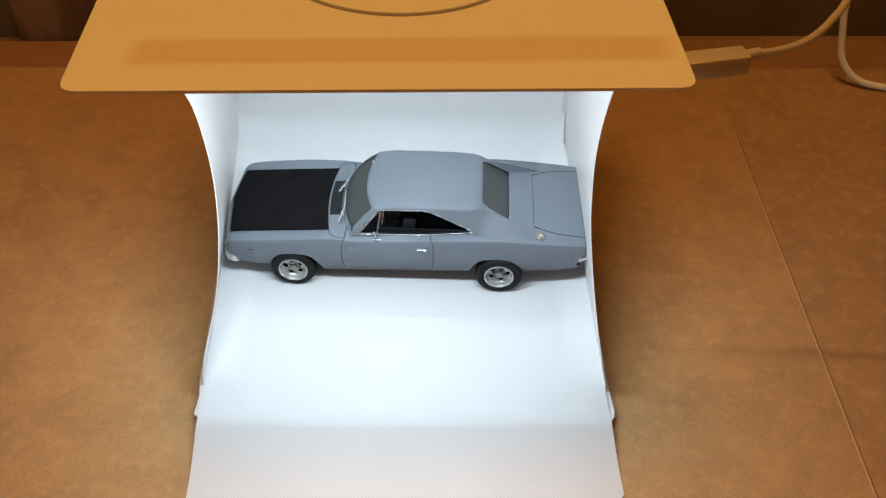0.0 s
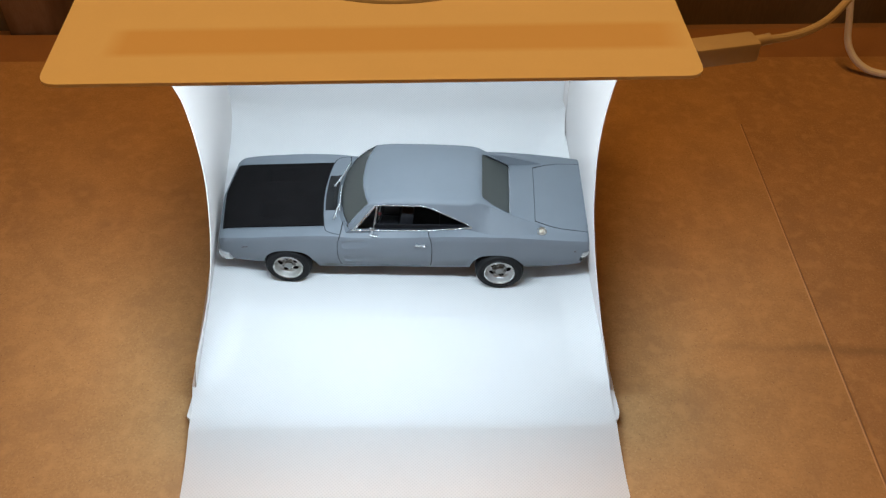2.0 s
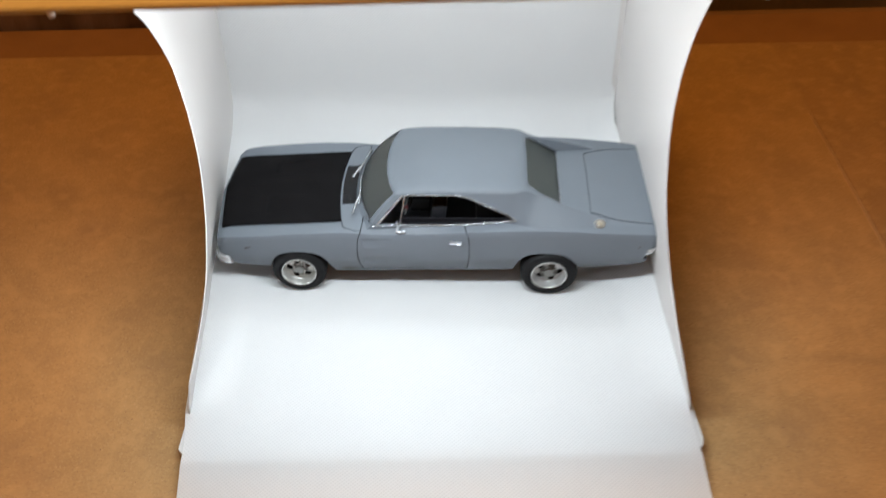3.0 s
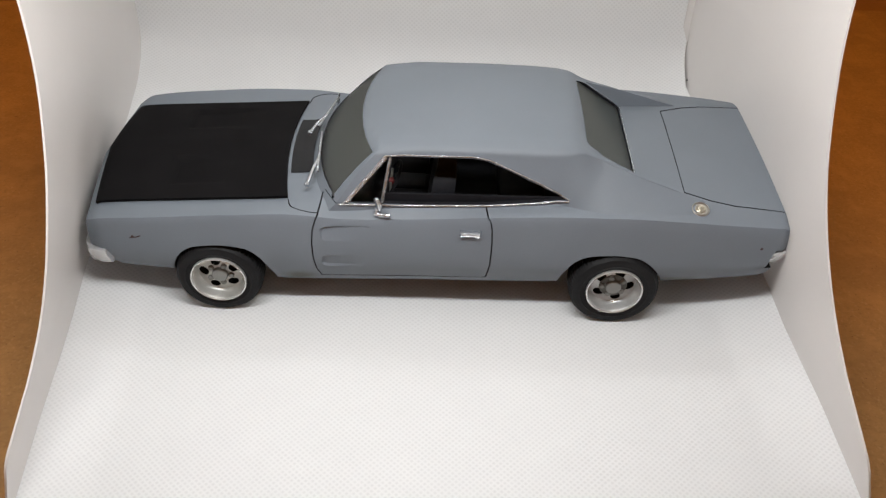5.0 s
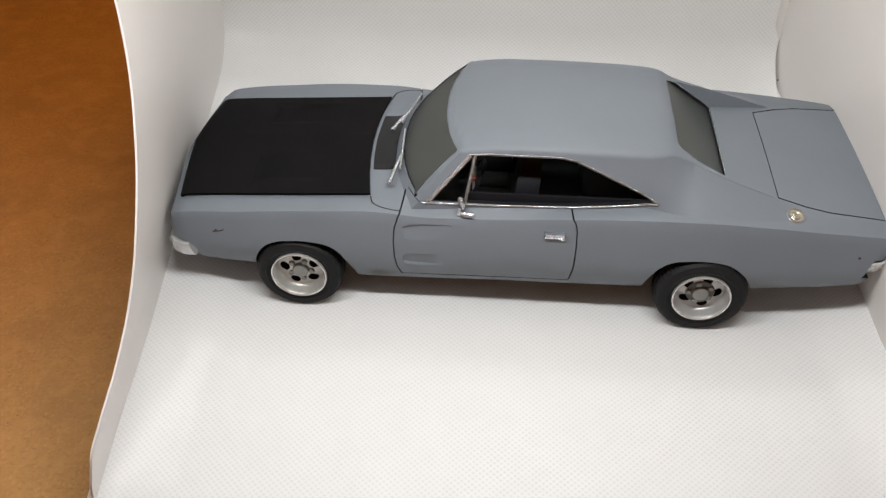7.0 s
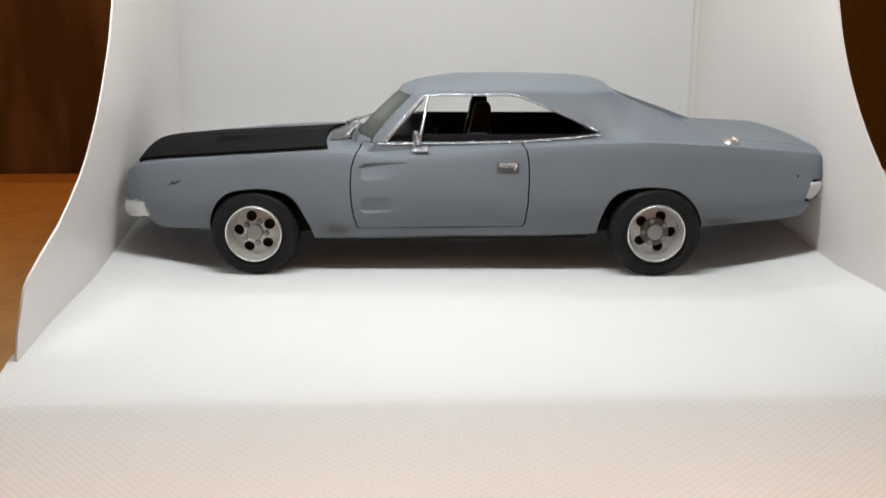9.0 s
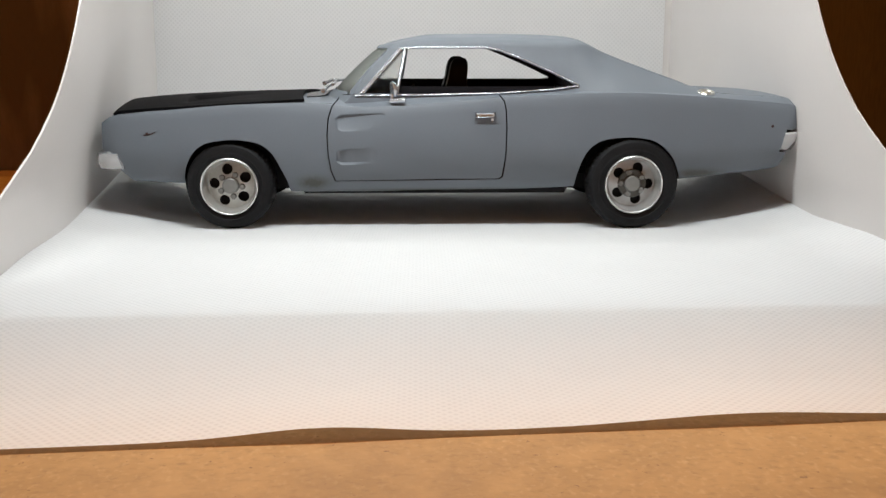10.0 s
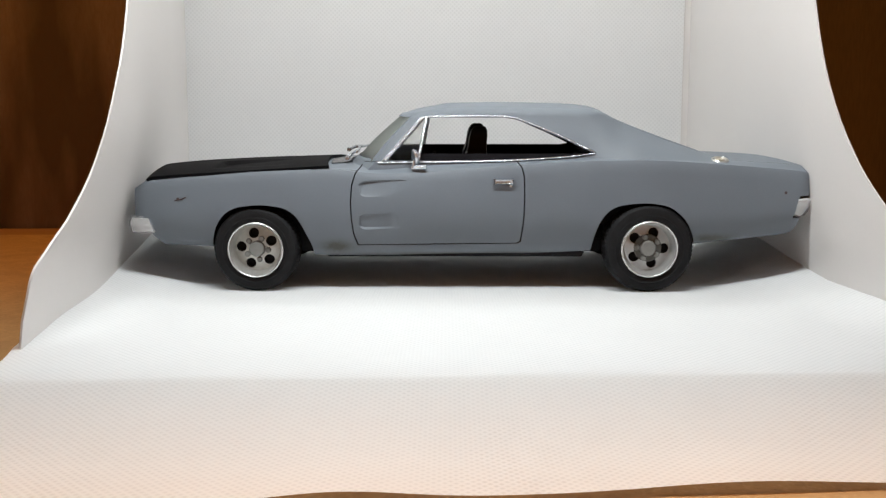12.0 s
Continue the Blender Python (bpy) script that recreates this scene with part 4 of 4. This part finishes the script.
seat(0.11, -0.36)
seat(0.11, 0.36)
for s in (-1, 1):
    part("inner_panel", slab_bm([[(x, s * (0.745 - 0.1 * max(0, z - 0.95)), z) for x in np.linspace(-0.5, 1.05, 8)] for z in (0.5, 0.9, 1.0, 1.04)], 0.02), BLACK, car, "black inner door panel")
part("rear_bench", box_bm(0.62, 1.0, -0.66, 0.66, 0.46, 0.66, 0.05), BLACK, car, "black rear bench")
part("rear_backrest", prism_bm([(0.95, 0.5), (1.12, 0.98), (1.2, 0.98), (1.2, 0.5)], "y", -0.68, 0.68), BLACK, car)
part("dashboard", prism_bm([(-0.62, 0.98), (-0.38, 0.97), (-0.33, 0.90), (-0.36, 0.72), (-0.62, 0.7)], "y", -0.71, 0.71), BLACK, car, "black dashboard")
part("console", box_bm(-0.34, 0.12, -0.12, 0.10, 0.38, 0.64, 0.02), BLACK, car, "black centre console")
part("console_lid", box_bm(-0.20, 0.04, -0.10, 0.08, 0.64, 0.655, 0.005), GREYLID, car, "grey console lid")
wheel_ring = [(-0.205 + 0.07 * math.sin(a), -0.36 + 0.16 * math.cos(a), 0.89 + 0.14 * math.sin(a)) for a in [2 * math.pi * k / 28 for k in range(29)]]
sw = part("steering_wheel", tube_bm(wheel_ring, 0.012, 8), BLACK, car, "thin black steering wheel with bright spokes")
part("spoke", tube_bm([wheel_ring[0], (-0.215, -0.36, 0.88), wheel_ring[14]], 0.010, 6), SILVER, sw)
part("horn_button", tube_bm([(-0.22, -0.36, 0.878), (-0.19, -0.36, 0.886)], 0.028, 12), HORN, sw, "small red horn button")
part("column", tube_bm([(-0.215, -0.36, 0.88), (-0.5, -0.36, 0.8)], 0.02, 8), BLACK, sw)
part("door_release", tube_bm([(-0.2, -0.70, 0.93), (-0.1, -0.70, 0.93)], 0.012, 6), CHROME, car)


def wheel(x, y, r, phase, s, metal, fit):
    """A wheel whose face looks to the side s: tyre with a blocked tread, slotted dish rim, nuts and cap. fit: the rim's share of the tyre."""
    hub = part("wheel", lathe_bm([(0.0, 0.13), (0.58 * r, 0.13), (0.58 * r, 0.19), (0.0, 0.19)], 32), BLACK, car)
    hub.matrix_basis = Matrix.Translation((x * U, y * U, r * U)) @ Matrix.Rotation(0 if s < 0 else math.pi, 4, "Z")
    w, k = 0.21, fit / 0.66
    tyre = [(0.66 * r * k, 0.0), (0.68 * r * k, -0.012), (0.74 * r, -0.02), (0.755 * r, -0.024), (0.77 * r, -0.021), (0.80 * r, -0.0215), (0.83 * r, -0.021), (0.86 * r, -0.02), (0.915 * r, -0.014), (0.925 * r, -0.008), (0.965 * r, 0.004), (0.985 * r, 0.022), (r, 0.045),
            (r, 0.08), (0.975 * r, 0.085), (0.975 * r, 0.092), (r, 0.097), (r, w - 0.05), (0.985 * r, w - 0.02), (0.9 * r, w), (0.66 * r * k, w)]
    rings, sides = [], 192
    bm = bmesh.new()
    for j in range(sides):
        a = 2 * math.pi * j / sides
        cut = 0.984 if j % 3 == 0 else 1.0
        rings.append([bm.verts.new((q * (cut if 10 <= i <= 17 else 1) * math.cos(a), d, q * (cut if 10 <= i <= 17 else 1) * math.sin(a))) for i, (q, d) in enumerate(tyre)])
    for q in range(sides):
        a, b = rings[q], rings[(q + 1) % sides]
        for i in range(len(tyre)):
            j = (i + 1) % len(tyre)
            bm.faces.new((a[i], a[j], b[j], b[i]))
    part("tyre", bm, RUBBER, hub, "black rubber tyre")
    e = r * k
    rim = [(0.665 * e, -0.014), (0.66 * e, -0.026), (0.635 * e, -0.027), (0.62 * e, -0.018), (0.60 * e, 0.0), (0.585 * e, 0.045), (0.565 * e, 0.068), (0.535 * e, 0.078), (0.44 * e, 0.072), (0.34 * e, 0.058), (0.26 * e, 0.056), (0.0, 0.056), (0.0, 0.13), (0.6 * e, 0.13)]
    part("rim_lip", lathe_bm([(0.668 * e, -0.012), (0.664 * e, -0.029), (0.648 * e, -0.033), (0.628 * e, -0.028), (0.618 * e, -0.014), (0.64 * e, -0.01)], 64), LIP_BRIGHT, hub, "polished rim lip")
    me = finish(lathe_bm(rim, 64), metal)
    for i in range(5):
        a = radians(phase + 72 * i)
        c = lathe_bm([(0.0, -0.2), (0.039, -0.2), (0.039, 0.3), (0.0, 0.3)], 20)
        c.transform(Matrix.Translation((0.122 * math.cos(a), 0, 0.122 * math.sin(a))))
        me = carve(me, c)
    me.set_sharp_from_angle(angle=radians(30))
    ob = new("rim", me)
    ob.parent = hub
    tagged(ob, "silver five-hole dish rim")
    part("hub_cap", lathe_bm([(0.0, 0.020), (0.050, 0.020), (0.059, 0.027), (0.062, 0.06), (0.0, 0.06)], 28), CAPGREY, hub)
    if metal == PLATED:
        part("hub_recess", lathe_bm([(0.05, 0.05), (0.098, 0.051), (0.106, 0.057), (0.05, 0.06)], 40), DARK_METAL, hub, "dark ring round the wheel nuts")
    nut = finish(lathe_bm([(0.0, 0.034), (0.016, 0.034), (0.023, 0.043), (0.023, 0.07), (0.0, 0.07)], 10), CAPGREY, "lug_nut")
    for k in range(5):
        a = radians(phase + 36 + 72 * k)
        n = new("lug_nut", nut)
        n.parent = hub
        n.location = (0.084 * U * math.cos(a), 0, 0.084 * U * math.sin(a))
    return hub


wheel(-1.483, -0.915, 0.325, 101, -1, SILVER, 0.64)
wheel(1.485, -0.95, 0.338, 70, -1, PLATED, 0.625)
wheel(-1.483, 0.915, 0.325, 40, 1, SILVER, 0.64)
wheel(1.485, 0.95, 0.338, 20, 1, PLATED, 0.625)
